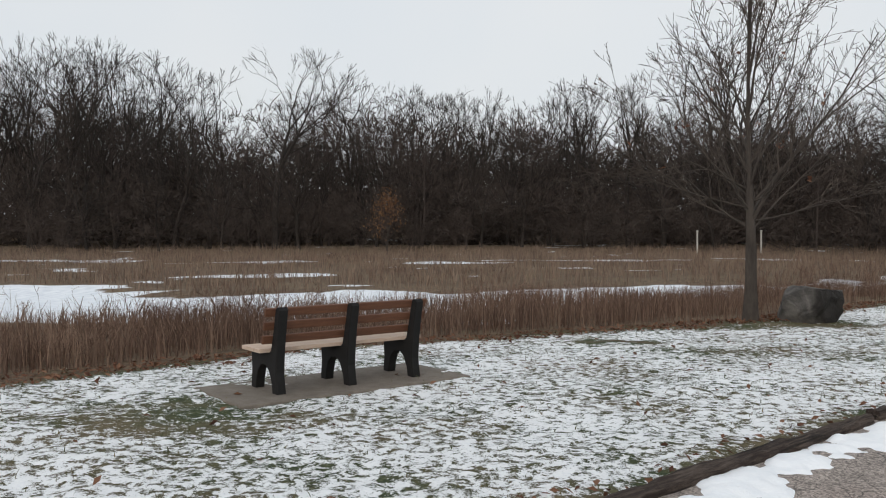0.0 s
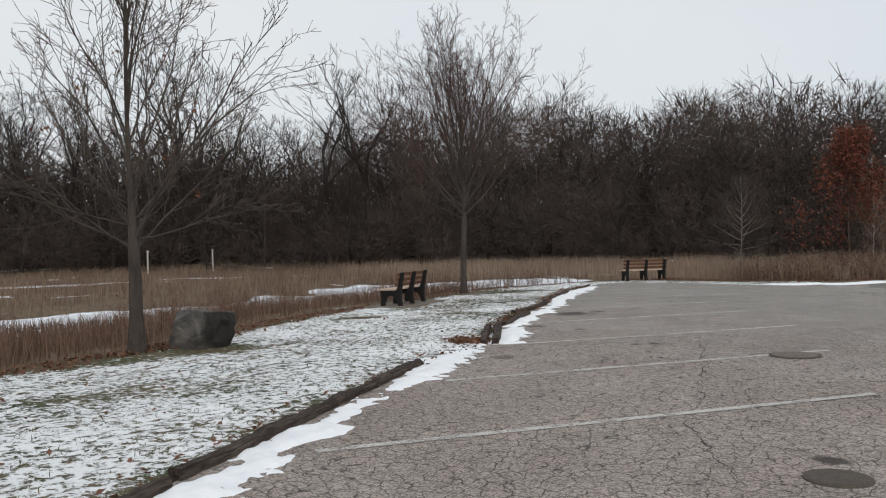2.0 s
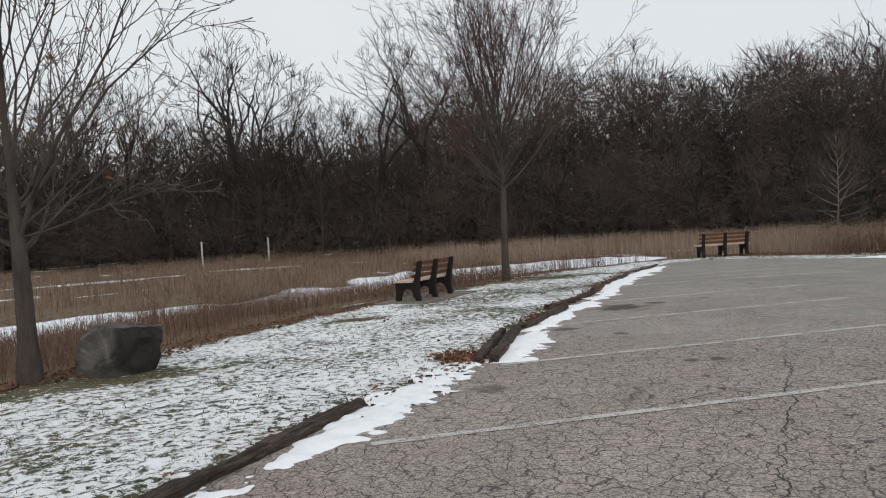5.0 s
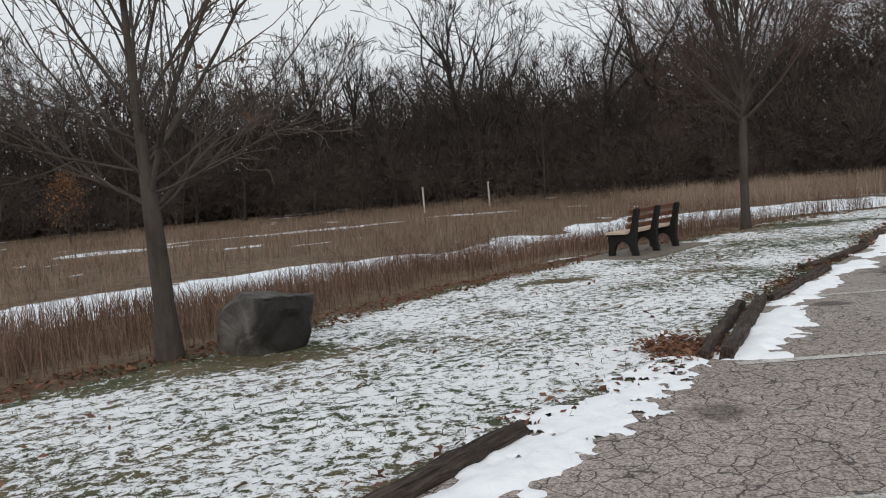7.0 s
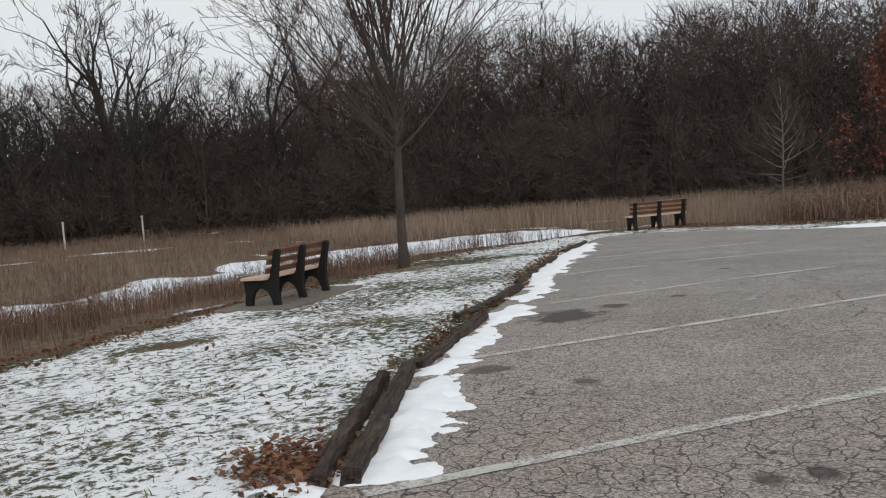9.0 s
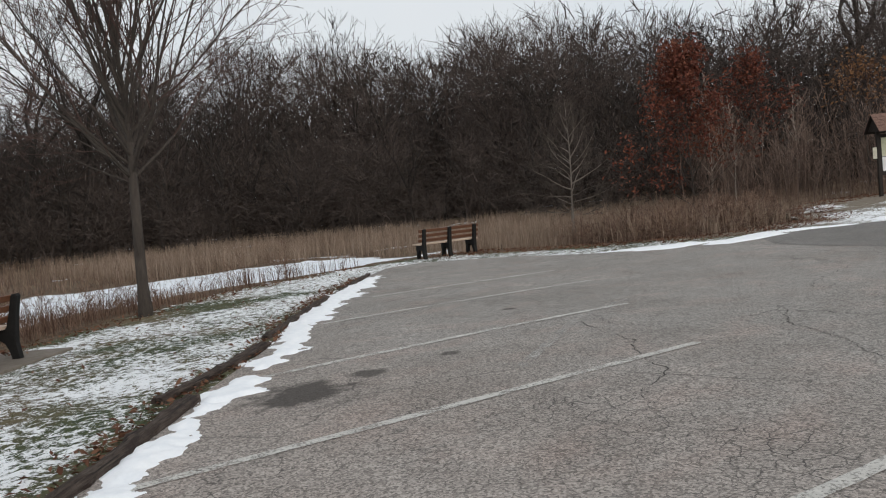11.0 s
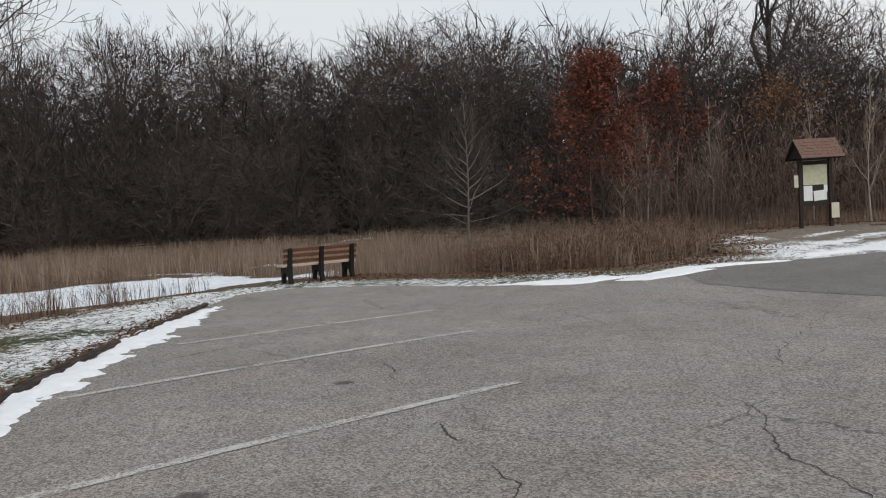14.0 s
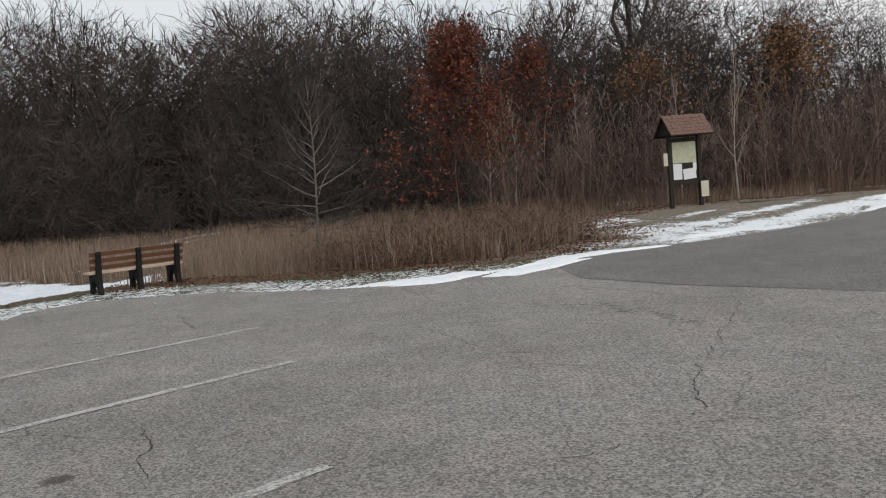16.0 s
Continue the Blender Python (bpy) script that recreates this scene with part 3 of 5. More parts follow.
# ---- curb timbers and the snow beside them ----
def timber(a, b, lift=0.0, wide=0.19, high=0.17, seed=0):
    wide, high = wide * 0.70, high * 0.62
    a, b = Vector((*a, 0)), Vector((*b, 0))
    size = (b - a).length
    n = max(6, int(size / 0.12))
    verts, faces = [], []
    prof = [(-0.5, 0.0), (-0.5, 0.75), (-0.38, 0.97), (0.0, 1.02), (0.38, 0.97), (0.5, 0.72), (0.5, 0.0)]
    for i in range(n + 1):
        x = size * i / n
        for j, (py, pz) in enumerate(prof):
            w = 0.022 * noise.noise((x * 2.1, j * 3.7, seed * 5.1)) + 0.02 * noise.noise((x * 7, j * 2.3, seed))
            verts.append((x + (0.03 * noise.noise((j * 2.9, seed, 4.0)) if i in (0, n) else 0), py * wide + w, max(0.0, pz * high + (w if pz else 0)) + lift))
    k = len(prof)
    for i in range(n):
        for j in range(k - 1):
            faces.append((i * k + j, (i + 1) * k + j, (i + 1) * k + j + 1, i * k + j + 1))
    faces.append(tuple(range(k)))
    faces.append(tuple(range(n * k, n * k + k))[::-1])
    ob = new("curb_timber", mesh_of("curb_timber", verts, faces, TIMBER))
    ob.matrix_basis = pose(a.x, a.y, float(lot_height(np.array((a.x + b.x) / 2), 0)) - 0.01, 0, 0, math.degrees(math.atan2(b.y - a.y, b.x - a.x)))
    return tagged(ob, "dark weathered squared timber lying along the asphalt edge", "curb timber", "curb timbers")


for i, (a, b, w, h) in enumerate((((-13.0, -7.0), (-6.9, -1.9), 0.2, 0.15), ((-6.8, -1.85), (-1.6, 2.45), 0.2, 0.15), ((-1.5, 2.5), (3.3, 6.5), 0.17, 0.11), ((3.4, 6.6), (7.38, 9.80), 0.165, 0.135),
                                ((9.37, 10.77), (11.08, 12.80), 0.165, 0.175), ((11.17, 12.80), (13.15, 14.42), 0.16, 0.115), ((12.93, 14.62), (15.08, 16.0), 0.16, 0.11),
                                ((15.45, 16.5), (18.6, 19.0), 0.14, 0.085), ((18.7, 19.1), (22.2, 21.75), 0.14, 0.085))):
    timber(a, b, 0.0, w, h, i + 1)
timber((9.23, 10.88), (10.80, 12.76), 0.0, 0.14, 0.125, 21)


def snow_patch(name, line, half, thick, seed, cell=0.04, across=False, holes=0.0):
    """Snow lying along a line; it thins out and dips into the ground at its ragged rim. half: half width along the line."""
    span = max(half) * 2.2 + 0.3
    xs = np.arange(min(p[0] for p in line) - span, max(p[0] for p in line) + span, cell)
    ys = np.arange(min(p[1] for p in line) - span, max(p[1] for p in line) + span, cell)
    length = sum(math.dist(p, q) for p, q in zip(line, line[1:]))

    def rim(x, y):
        d, along = to_line(x, y, line)
        w = np.interp(along / length, np.linspace(0, 1, len(half)), half)
        near = 1.0 if cell < 0.05 else 0.4
        u, v = 0.82 * x - 0.57 * y, 0.57 * x + 0.82 * y
        if across:
            e, run = to_line(x, y, LOT_END)[0], 0.75 * (x - y)
            e = np.where(inside(x, y, RING), -e, e)
            return 0.85 * w - d + 0.50 * wave(run * 0.45 + 0.6 * e, e * 3.4, 1.0, seed + 5) + 0.5 * wave(run * 0.8, e * 3.2, 1.0, seed + 6) + 0.07 * wave(u, v, 4.3, seed + 1) - 0.7 * smooth_step(0.06, 0.42, wave(run * 0.35, e * 2.6, 1.0, seed + 8))
        pits = holes * smooth_step(0.25, 0.55, wave(u, v * 1.7, 6.5, seed + 9) + 0.6 * wave(u, v, 17, seed + 10))
        return w - d - pits + 0.09 * wave(u, v, 1.4, seed) + 0.14 * wave(u, v, 4.0, seed + 1) - 0.02 + near * (0.09 * wave(u, v, 9, seed + 2) + 0.028 * wave(u, v, 19, seed + 4))

    def top(x, y):
        f = rim(x, y)
        base = lot_height(x, y)
        base = np.where(inside(x, y, RING), np.maximum(base, lawn_height(x, y)), base + 0.004 * across)
        return base + 0.003 + np.clip(f * 0.2, -0.03, thick) + np.clip(f * 0.1, 0, 0.006) * wave(x, y, 6, seed + 3)
    return sheet(name, xs, ys, top, SNOW, lambda x, y: rim(x, y) > -0.16)


BESIDE, GAP, ACROSS = "ragged strip of old snow lying against the timber curb", "thin ragged snow lying in the gap between two timbers", "broad ragged strip of snow along the edge of the asphalt"
for i, (line, half, thick, cell, label) in enumerate((
        ([(-6.64, -2.14), (-1.36, 2.27), (3.47, 6.32), (7.72, 9.72)], [0.17, 0.18, 0.19, 0.20], 0.03, 0.04, BESIDE),
        ([(7.3, 9.45), (8.25, 10.2), (9.05, 10.9)], [0.36, 0.38, 0.32, 0.16], 0.014, 0.02, GAP),
        ([(9.64, 10.82), (11.28, 12.60), (13.3, 14.30)], [0.23, 0.28, 0.20, 0.14], 0.035, 0.03, BESIDE),
        ([(13.2, 14.17), (15.05, 15.62), (16.5, 17.05), (18.5, 18.70), (22.1, 21.38)], [0.13, 0.15, 0.20, 0.22, 0.21, 0.16], 0.03, 0.035, BESIDE),
        ([(25.9, 20.4), (25.6, 18.4), (26.3, 16.6), (27.9, 15.55), (29.6, 15.0)], [0.05, 0.40, 0.60, 0.50, 0.30], 0.03, 0.03, ACROSS),
        ([(29.2, 15.3), (30.6, 14.3), (31.6, 13.2)], [0.3, 0.3, 0.3], 0.03, 0.03, ACROSS),
        ([(31.4, 13.4), (33.0, 12.6), (35.0, 11.4), (40.0, 9.7), (52.0, 6.5)], [0.20, 0.18, 0.15, 0.12], 0.03, 0.035, ACROSS))):
    tagged(snow_patch("snow_strip", line, half, thick, i * 4 + 1, cell, label == ACROSS, 0.42 if label == GAP else 0.05), label, "snow", "strips of snow")


# ---- benches ----
def bench(m, label):
    """A park bench on three black moulded frames, the back towards -y, the length along x."""
    top = new("park_bench")
    side = [(-0.09, 0.0), (0.02, 0.0), (0.04, 0.10), (0.09, 0.20), (0.17, 0.25), (0.25, 0.245), (0.32, 0.19), (0.355, 0.10), (0.37, 0.0), (0.47, 0.0), (0.475, 0.05),
            (0.455, 0.18), (0.47, 0.33), (0.49, 0.385), (0.10, 0.365), (0.045, 0.40), (-0.01, 0.58), (-0.055, 0.77), (-0.075, 0.80), (-0.125, 0.805), (-0.145, 0.775), (-0.10, 0.56), (-0.07, 0.36), (-0.055, 0.2), (-0.075, 0.08)]
    for x in (-0.75, 0.0, 0.75):
        bm = bmesh.new()
        f = bm.faces.new([bm.verts.new((x - 0.045, y, z)) for y, z in side])
        new_v = [e for e in bmesh.ops.extrude_face_region(bm, geom=[f])["geom"] if isinstance(e, bmesh.types.BMVert)]
        bmesh.ops.translate(bm, vec=(0.09, 0, 0), verts=new_v)
        flat = [e for e in bm.edges if len(e.link_faces) == 2 and max(len(g.verts) for g in e.link_faces) > 4]
        bmesh.ops.bevel(bm, geom=flat, offset=0.010, segments=2, affect="EDGES", profile=0.5)
        part("leg_frame", bm, BLACK, top, "black moulded plastic frame")
    lean = Matrix.Rotation(radians(14), 4, "X")
    for z in (0.465, 0.592, 0.719):
        y = 0.055 - (z - 0.40) * 0.27
        part("back_slat", box(1.78, 0.036, 0.078, (0, y, z), 0.007, lean), SLAT, top, "brown wood-grain back board")
    for y in (0.12, 0.255, 0.39):
        part("seat_slat", box(1.80, 0.126, 0.038, (0, y, 0.378), 0.006), SEAT, top, "pale frosted seat board")
    top.matrix_basis = m
    return tagged(top, label, "bench", "park benches")


def at_ground(x, y, rz, lift=0.0, height=lawn_height):
    return pose(x, y, float(height(np.array(x), np.array(y))) + lift, 0, 0, rz)


def slab(x, y, rz, sx, sy):
    bm = box(sx, sy, 0.12, (0, 0, -0.07), 0.012)
    ob = part("concrete_slab", bm, CONCRETE)
    ob.matrix_basis = at_ground(x, y, rz, -0.020)
    return tagged(ob, "low damp concrete pad set in the lawn under a bench", "concrete slab", "bench pads")


def on_slab(x, y, rz):
    return at_ground(x, y, rz, 0.029)


slab(-1.05, 8.25, 37, 2.5, 1.1)
slab(12.92, 18.80, 35, 2.5, 1.2)
bench(on_slab(-0.92, 8.10, 37), "brown board park bench with black frames on a concrete pad")
bench(on_slab(12.95, 18.58, 35), "brown board park bench with black frames beside the reed bed")
bench(at_ground(26.55, 23.05, -24, 0.0), "brown board park bench with black frames at the asphalt's end")


# ---- boulder ----
def boulder():
    """A blocky rock: a lump cut by planes, then roughened."""
    bm = bmesh.new()
    bmesh.ops.create_icosphere(bm, subdivisions=5, radius=0.72)
    cuts = (((1, -0.55, 0.1), 0.34), ((0.95, 0.4, -0.15), 0.42), ((-1, -0.2, 0.25), 0.40), ((-0.75, -0.75, 0.55), 0.43), ((-0.25, -1, 0.22), 0.34), ((0.35, -1, -0.35), 0.36),
            ((0.1, 0.05, 1), 0.30), ((-0.55, -0.3, 0.85), 0.37), ((0, 1, 0.1), 0.34), ((-0.6, 0.8, 0.3), 0.42), ((0.5, -0.5, 0.9), 0.42), ((1, -0.35, 0.55), 0.375), ((-0.5, -0.9, -0.1), 0.37))
    for no, dist in cuts:
        n = Vector(no).normalized()
        for v in bm.verts:
            d = v.co.dot(n) - dist
            if d > 0:
                v.co -= n * d * 0.99
    for v in bm.verts:
        p = v.co.copy()
        v.co += p.normalized() * (0.016 * noise.noise(p * 3.2) + 0.012 * noise.noise(p * 8 + Vector((3, 1, 2))) - 0.05 * max(0, 0.12 - abs(noise.noise(p * 2.2 + Vector((9, 4, 1))))) * 4)
        out, along_face = 0.876 * p.x - 0.482 * p.y, 0.482 * p.x + 0.876 * p.y
        hollow = max(0.0, 1 - ((along_face - 0.02) / 0.27) ** 2) * max(0.0, 1 - ((p.z + 0.14) / 0.30) ** 2)
        hollow = max(0.0, hollow + 0.35 * noise.noise(p * 5.0 + Vector((2, 7, 1))))
        if out > 0.2 and hollow > 0.05:
            v.co -= Vector((0.876, -0.482, 0)) * 0.08 * min(1.0, hollow * 1.6) * min(1.0, (out - 0.2) / 0.06)
        v.co.z = max(v.co.z + 0.29, 0.0)
        if v.co.z < 0.12:
            v.co.x *= 0.9 + 0.1 * v.co.z / 0.12
            v.co.y *= 0.9 + 0.1 * v.co.z / 0.12
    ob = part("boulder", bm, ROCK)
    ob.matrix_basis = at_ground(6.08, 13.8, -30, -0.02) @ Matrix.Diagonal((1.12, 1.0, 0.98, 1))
    return tagged(ob, "large grey blocky boulder standing on the lawn beside a tree", "boulder")


boulder()

# ---- manhole ----
hole = new("manhole_cover")
bm = bmesh.new()
bmesh.ops.create_cone(bm, cap_ends=True, segments=40, radius1=0.31, radius2=0.305, depth=0.02)
part("rim", bm, IRON, hole)
bm = bmesh.new()
bmesh.ops.create_cone(bm, cap_ends=True, segments=40, radius1=0.265, radius2=0.262, depth=0.03)
lid = part("lid", bm, LID, hole, "brown worn ribbed lid")
for k in range(7):
    r = 0.24
    y = -0.18 + 0.06 * k
    part("rib", box(2 * math.sqrt(r * r - y * y), 0.022, 0.005, (0, y, 0.0145), 0.001, None, 1), LID, lid)
hole.matrix_basis = pose(11.2, 7.14, 0.004)
second = new("manhole_cover")
bm = bmesh.new()
bmesh.ops.create_cone(bm, cap_ends=True, segments=40, radius1=0.205, radius2=0.20, depth=0.014)
part("rim", bm, IRON, second)
bm = bmesh.new()
bmesh.ops.create_cone(bm, cap_ends=True, segments=40, radius1=0.18, radius2=0.178, depth=0.019)
part("lid", bm, IRON, second, "smooth dark lid")
second.matrix_basis = pose(6.6, 3.96, 0.003)
tagged(second, "small round dark cover set in the cracked asphalt", "manhole cover")
tagged(hole, "round worn brown manhole cover with a dark rim", "manhole cover")


# ---- stalks: reeds, weeds, brush ----
def stalks(name, places, height, width, lean, material, rng, curl=0.25, fall=None):
    """Bent tapered blades, one for each place (x, y, z): two segments each."""
    n = len(places)
    h = height * rng.uniform(0.55, 1.15, n) * (0.85 + 0.22 * wave(places[:, 0], places[:, 1], 0.55, 61) + 0.16 * wave(places[:, 0], places[:, 1], 2.0, 62))
    if fall:
        h = h * np.interp(places[:, 0], fall[0], fall[1])
    a = rng.uniform(0, 2 * np.pi, n)
    face = rng.uniform(0, np.pi, n)
    tip = np.stack([np.cos(a), np.sin(a), np.zeros(n)], 1) * (h * np.abs(rng.normal(0, lean, n)))[:, None]
    side = np.stack([np.cos(face), np.sin(face), np.zeros(n)], 1) * (width * rng.uniform(0.6, 1.4, n) / 2)[:, None]
    up = np.stack([np.zeros(n), np.zeros(n), h], 1)
    p0, p1, p2 = places, places + up * 0.55 + tip * (0.55 - curl), places + up + tip
    co = np.stack([p0 - side, p0 + side, p1 - side * 0.85, p1 + side * 0.85, p2 - side * 0.25, p2 + side * 0.25], 1).reshape(-1, 3)
    base = (np.arange(n) * 6)[:, None]
    faces = np.concatenate([base + np.array([[0, 1, 3, 2]]), base + np.array([[2, 3, 5, 4]])])
    me = bpy.data.meshes.new(name)
    me.vertices.add(len(co))
    me.vertices.foreach_set("co", co.ravel())
    me.loops.add(faces.size)
    me.loops.foreach_set("vertex_index", faces.ravel())
    me.polygons.add(len(faces))
    me.polygons.foreach_set("loop_start", np.arange(len(faces)) * 4)
    me.update(calc_edges=True)
    me.materials.append(material)
    return new(name, me)


def scatter(rng, n, x0, x1, y0, y1, test, height):
    x, y = rng.uniform(x0, x1, n), rng.uniform(y0, y1, n)
    ok = test(x, y)
    x, y = x[ok], y[ok]
    return np.stack([x, y, height(x, y) - 0.01], 1)


rng = np.random.default_rng(4)
NO_GO = lambda x, y: ~(inside(x, y, RING) | inside(x, y, LOT_RING))
edge_gap = lambda x, y: to_line(x, y, LAWN_EDGE)[0]
clump = lambda x, y, s: wave(x, y, 0.9, s) + 0.6 * wave(x, y, 2.4, s + 1)


def near_test(x, y):
    d = edge_gap(x, y)
    band = np.interp(x, [-16, -4, 0, 6, 12, 20, 26], [6.5, 6.0, 7.5, 6.5, 5.0, 0.9, 0.2])
    return NO_GO(x, y) & (d > 0.15 + 0.15 * wave(x, y, 1.5, 8)) & (d < band) & (rng.uniform(-1.5, 1, len(x)) < clump(x, y, 11) + 0.3) & (creek_cover(x, y) < rng.uniform(0.1, 1.1, len(x)))


tagged(stalks("dead_weeds", scatter(rng, 260000, -16, 27, 2, 30, near_test, field_height), 0.66, 0.010, 0.32, REED_NEAR, rng, 0.25, ([-8, -2, 2, 6, 12], [0.72, 0.85, 0.9, 0.72, 0.66])),
       "reddish-brown dead weeds standing thick along the lawn's edge", "weeds", kind="stuff")


def far_test(x, y):
    d = edge_gap(x, y)
    w = wood_depth(x, y)
    return NO_GO(x, y) & (d > 4.0) & (w < 2) & (x < 24 + 0.4 * (y - 26)) & (creek_cover(x, y) < rng.uniform(0.02, 0.7, len(x))) & (rng.uniform(-1.6, 0.8, len(x)) < clump(x, y, 21))


tagged(stalks("dead_grass", scatter(rng, 100000, -45, 40, 8, 66, far_test, field_height), 0.56, 0.02, 0.36, REED_FAR, rng),
       "brown dead grass of the wet meadow", "grass", kind="stuff")


def tan_test(x, y):
    d, _ = to_line(x, y, VERGE_END)
    return NO_GO(x, y) & (d > 0.2) & (wood_depth(x, y) < 1.0) & (x > 21 + 0.2 * (y - 25)) & (x < 50) & ~((x < 27.8) & (y < 32.5)) & (creek_cover(x, y) < 0.5 + 0.3 * rng.uniform(-1, 1, len(x))) & (rng.uniform(-1.7, 0.8, len(x)) < clump(x, y, 31))


tagged(stalks("reed_grass", scatter(rng, 110000, 20, 52, 12, 46, tan_test, field_height), 0.86, 0.016, 0.22, REED_TAN, rng, 0.25, ([26, 33, 39], [1.0, 0.95, 0.6])),
       "tan dry reed grass standing behind the parking lot", "reeds", kind="stuff")
tagged(stalks("lawn_grass", scatter(rng, 70000, -8, 27, 0, 25, lambda x, y: inside(x, y, RING) & (rng.uniform(0, 1, len(x)) > lawn_cover(x, y) * 0.6) & (rng.uniform(-0.6, 0.9, len(x)) < wave(x, y, 4.5, 71) + 0.5 * wave(x, y, 9, 72)), lawn_height), 0.055, 0.007, 0.6, BLADE, rng),
       "short dull green and straw blades poking through thin snow", "grass", kind="stuff")


def leaves(name, places, size, material, rng, flat=0.35, label="", category="leaves"):
    """Small curled four-sided leaves at the given places."""
    n = len(places)
    nrm = rng.normal(0, flat, (n, 3)) + np.array([0, 0, 1.0])
    nrm /= np.linalg.norm(nrm, axis=1)[:, None]
    u = np.cross(nrm, rng.normal(0, 1, (n, 3)))
    u /= np.linalg.norm(u, axis=1)[:, None]
    v = np.cross(nrm, u)
    s = (size * rng.uniform(0.6, 1.3, n))[:, None]
    co = np.stack([places - u * s, places - v * s * 0.5 + nrm * s * 0.2, places + u * s, places + v * s * 0.5 + nrm * s * 0.2], 1).reshape(-1, 3)
    base = (np.arange(n) * 4)[:, None]
    faces = np.concatenate([base + np.array([[0, 1, 2]]), base + np.array([[0, 2, 3]])])
    return new(name, mesh_of(name, co.tolist(), faces.tolist(), material))


def along(line, n, lo, hi, r):
    """n places beside a line, between the offsets lo and hi, thickest at lo."""
    at = np.cumsum([0] + [math.dist(p, q) for p, q in zip(line, line[1:])])
    t = r.uniform(0, at[-1], n)
    x, y = np.interp(t, at, [p[0] for p in line]), np.interp(t, at, [p[1] for p in line])
    x1, y1 = np.interp(t + 0.3, at, [p[0] for p in line]), np.interp(t + 0.3, at, [p[1] for p in line])
    x0, y0 = np.interp(t - 0.3, at, [p[0] for p in line]), np.interp(t - 0.3, at, [p[1] for p in line])
    d = np.hypot(x1 - x0, y1 - y0)
    off = lo + (hi - lo) * r.uniform(0, 1, n) ** 1.7 + 0.12 * wave(x, y, 1.1, 90)
    return x - (y1 - y0) / d * off, y + (x1 - x0) / d * off


ex, ey = along(LAWN_EDGE[1:], 9500, 0.25, -0.9, rng)
cx, cy = along(CURB[1:], 800, 0.0, 0.42, rng)
qx, qy = along(CURB[5:], 700, 0.03, 0.34, rng)
vx, vy = along(VERGE_END[1:13], 8500, 0.35, -1.5, rng)
px, py = 9.30 + 0.17 * rng.normal(0, 1, 620), 11.30 + 0.22 * rng.normal(0, 1, 620)
sx, sy = rng.uniform(-6, 25, 1500), rng.uniform(2, 24, 1500)
lx, ly = np.concatenate([ex, cx, qx, vx, px, sx]), np.concatenate([ey, cy, qy, vy, py, sy])
ok = inside(lx, ly, RING) & ~((lx > 14) & (edge_gap(lx, ly) < 1.3) & (rng.uniform(0, 1, len(lx)) < 0.7))
lx, ly = lx[ok], ly[ok]
spots = np.stack([lx, ly, lawn_height(lx, ly) + rng.uniform(0.008, 0.035, len(lx))], 1)
tagged(leaves("leaf_litter", spots, 0.036, LITTER, rng, 0.45), "brown fallen oak leaves along the lawn's edges", "leaves", kind="stuff")


# ---- trees ----
class Grower:
    """Grows the limbs of a bare tree as tapered tubes."""

    def __init__(self, seed):
        self.r = random.Random(seed)
        self.v, self.f = {0: [], 1: []}, {0: [], 1: []}
        self.tips = []

    def tube(self, pts, radii, sides, slot):
        v, f = self.v[slot], self.f[slot]
        start = len(v)
        for i, (p, rad) in enumerate(zip(pts, radii)):
            way = (pts[min(i + 1, len(pts) - 1)] - pts[max(i - 1, 0)]).normalized()
            a = way.cross(Vector((0.31, 0.95, 0.07)))
            if a.length < 0.1:
                a = way.cross(Vector((1, 0, 0)))
            a.normalize()
            b = way.cross(a)
            for k in range(sides):
                t = 2 * math.pi * k / sides
                q = p + (a * math.cos(t) + b * math.sin(t)) * rad
                v.append((q.x, q.y, q.z))
        for i in range(len(pts) - 1):
            for k in range(sides):
                n = (k + 1) % sides
                f.append((start + i * sides + k, start + i * sides + n, start + (i + 1) * sides + n, start + (i + 1) * sides + k))

    def limb(self, p, way, size, rad, level, plan):
        """plan: for each level (count of children, angle, length ratio, segments, sides, lift, wobble)."""
        r = self.r
        count, angle, ratio, segs, sides, lift, wobble = plan[level]
        pts, radii = [p.copy()], [rad]
        way = way.normalized()
        for i in range(segs):
            way = (way + Vector((r.gauss(0, wobble), r.gauss(0, wobble), r.gauss(0, wobble) + lift))).normalized()
            pts.append(pts[-1] + way * (size / segs))
            radii.append(max(0.004, rad * (1 - 0.82 * (i + 1) / segs)))
        if level:
            self.tube(pts, radii, sides, 0 if level < 2 else 1)
        if level + 1 >= len(plan):
            self.tips.append(pts[-1])
            return
        for c in range(count):
            k = 0.22 + 0.78 * (c + r.random()) / count
            i = min(int(k * segs), segs - 1)
            at = pts[i].lerp(pts[i + 1], k * segs - i)
            dirn = (pts[i + 1] - pts[i]).normalized()
            side = dirn.cross(Vector((r.gauss(0, 1), r.gauss(0, 1), r.gauss(0, 1)))).normalized()
            ang = radians(angle * r.uniform(0.65, 1.3))
            out = dirn * math.cos(ang) + side * math.sin(ang)
            self.limb(at, out, size * ratio * r.uniform(0.65, 1.2) * (1.15 - 0.55 * k), max(0.005, radii[i] * 0.52), level + 1, plan)

    def meshes(self, bark_mat, twig_mat):
        return [mesh_of(n, self.v[s], self.f[s], m, s == 0) for s, n, m in ((0, "trunk", bark_mat), (1, "crown", twig_mat))]


def tree_from(grower, name, bark_mat, twig_mat):
    top = new(name)
    for me in grower.meshes(bark_mat, twig_mat):
        ob = new(me.name, me)
        ob.parent = top
    return top


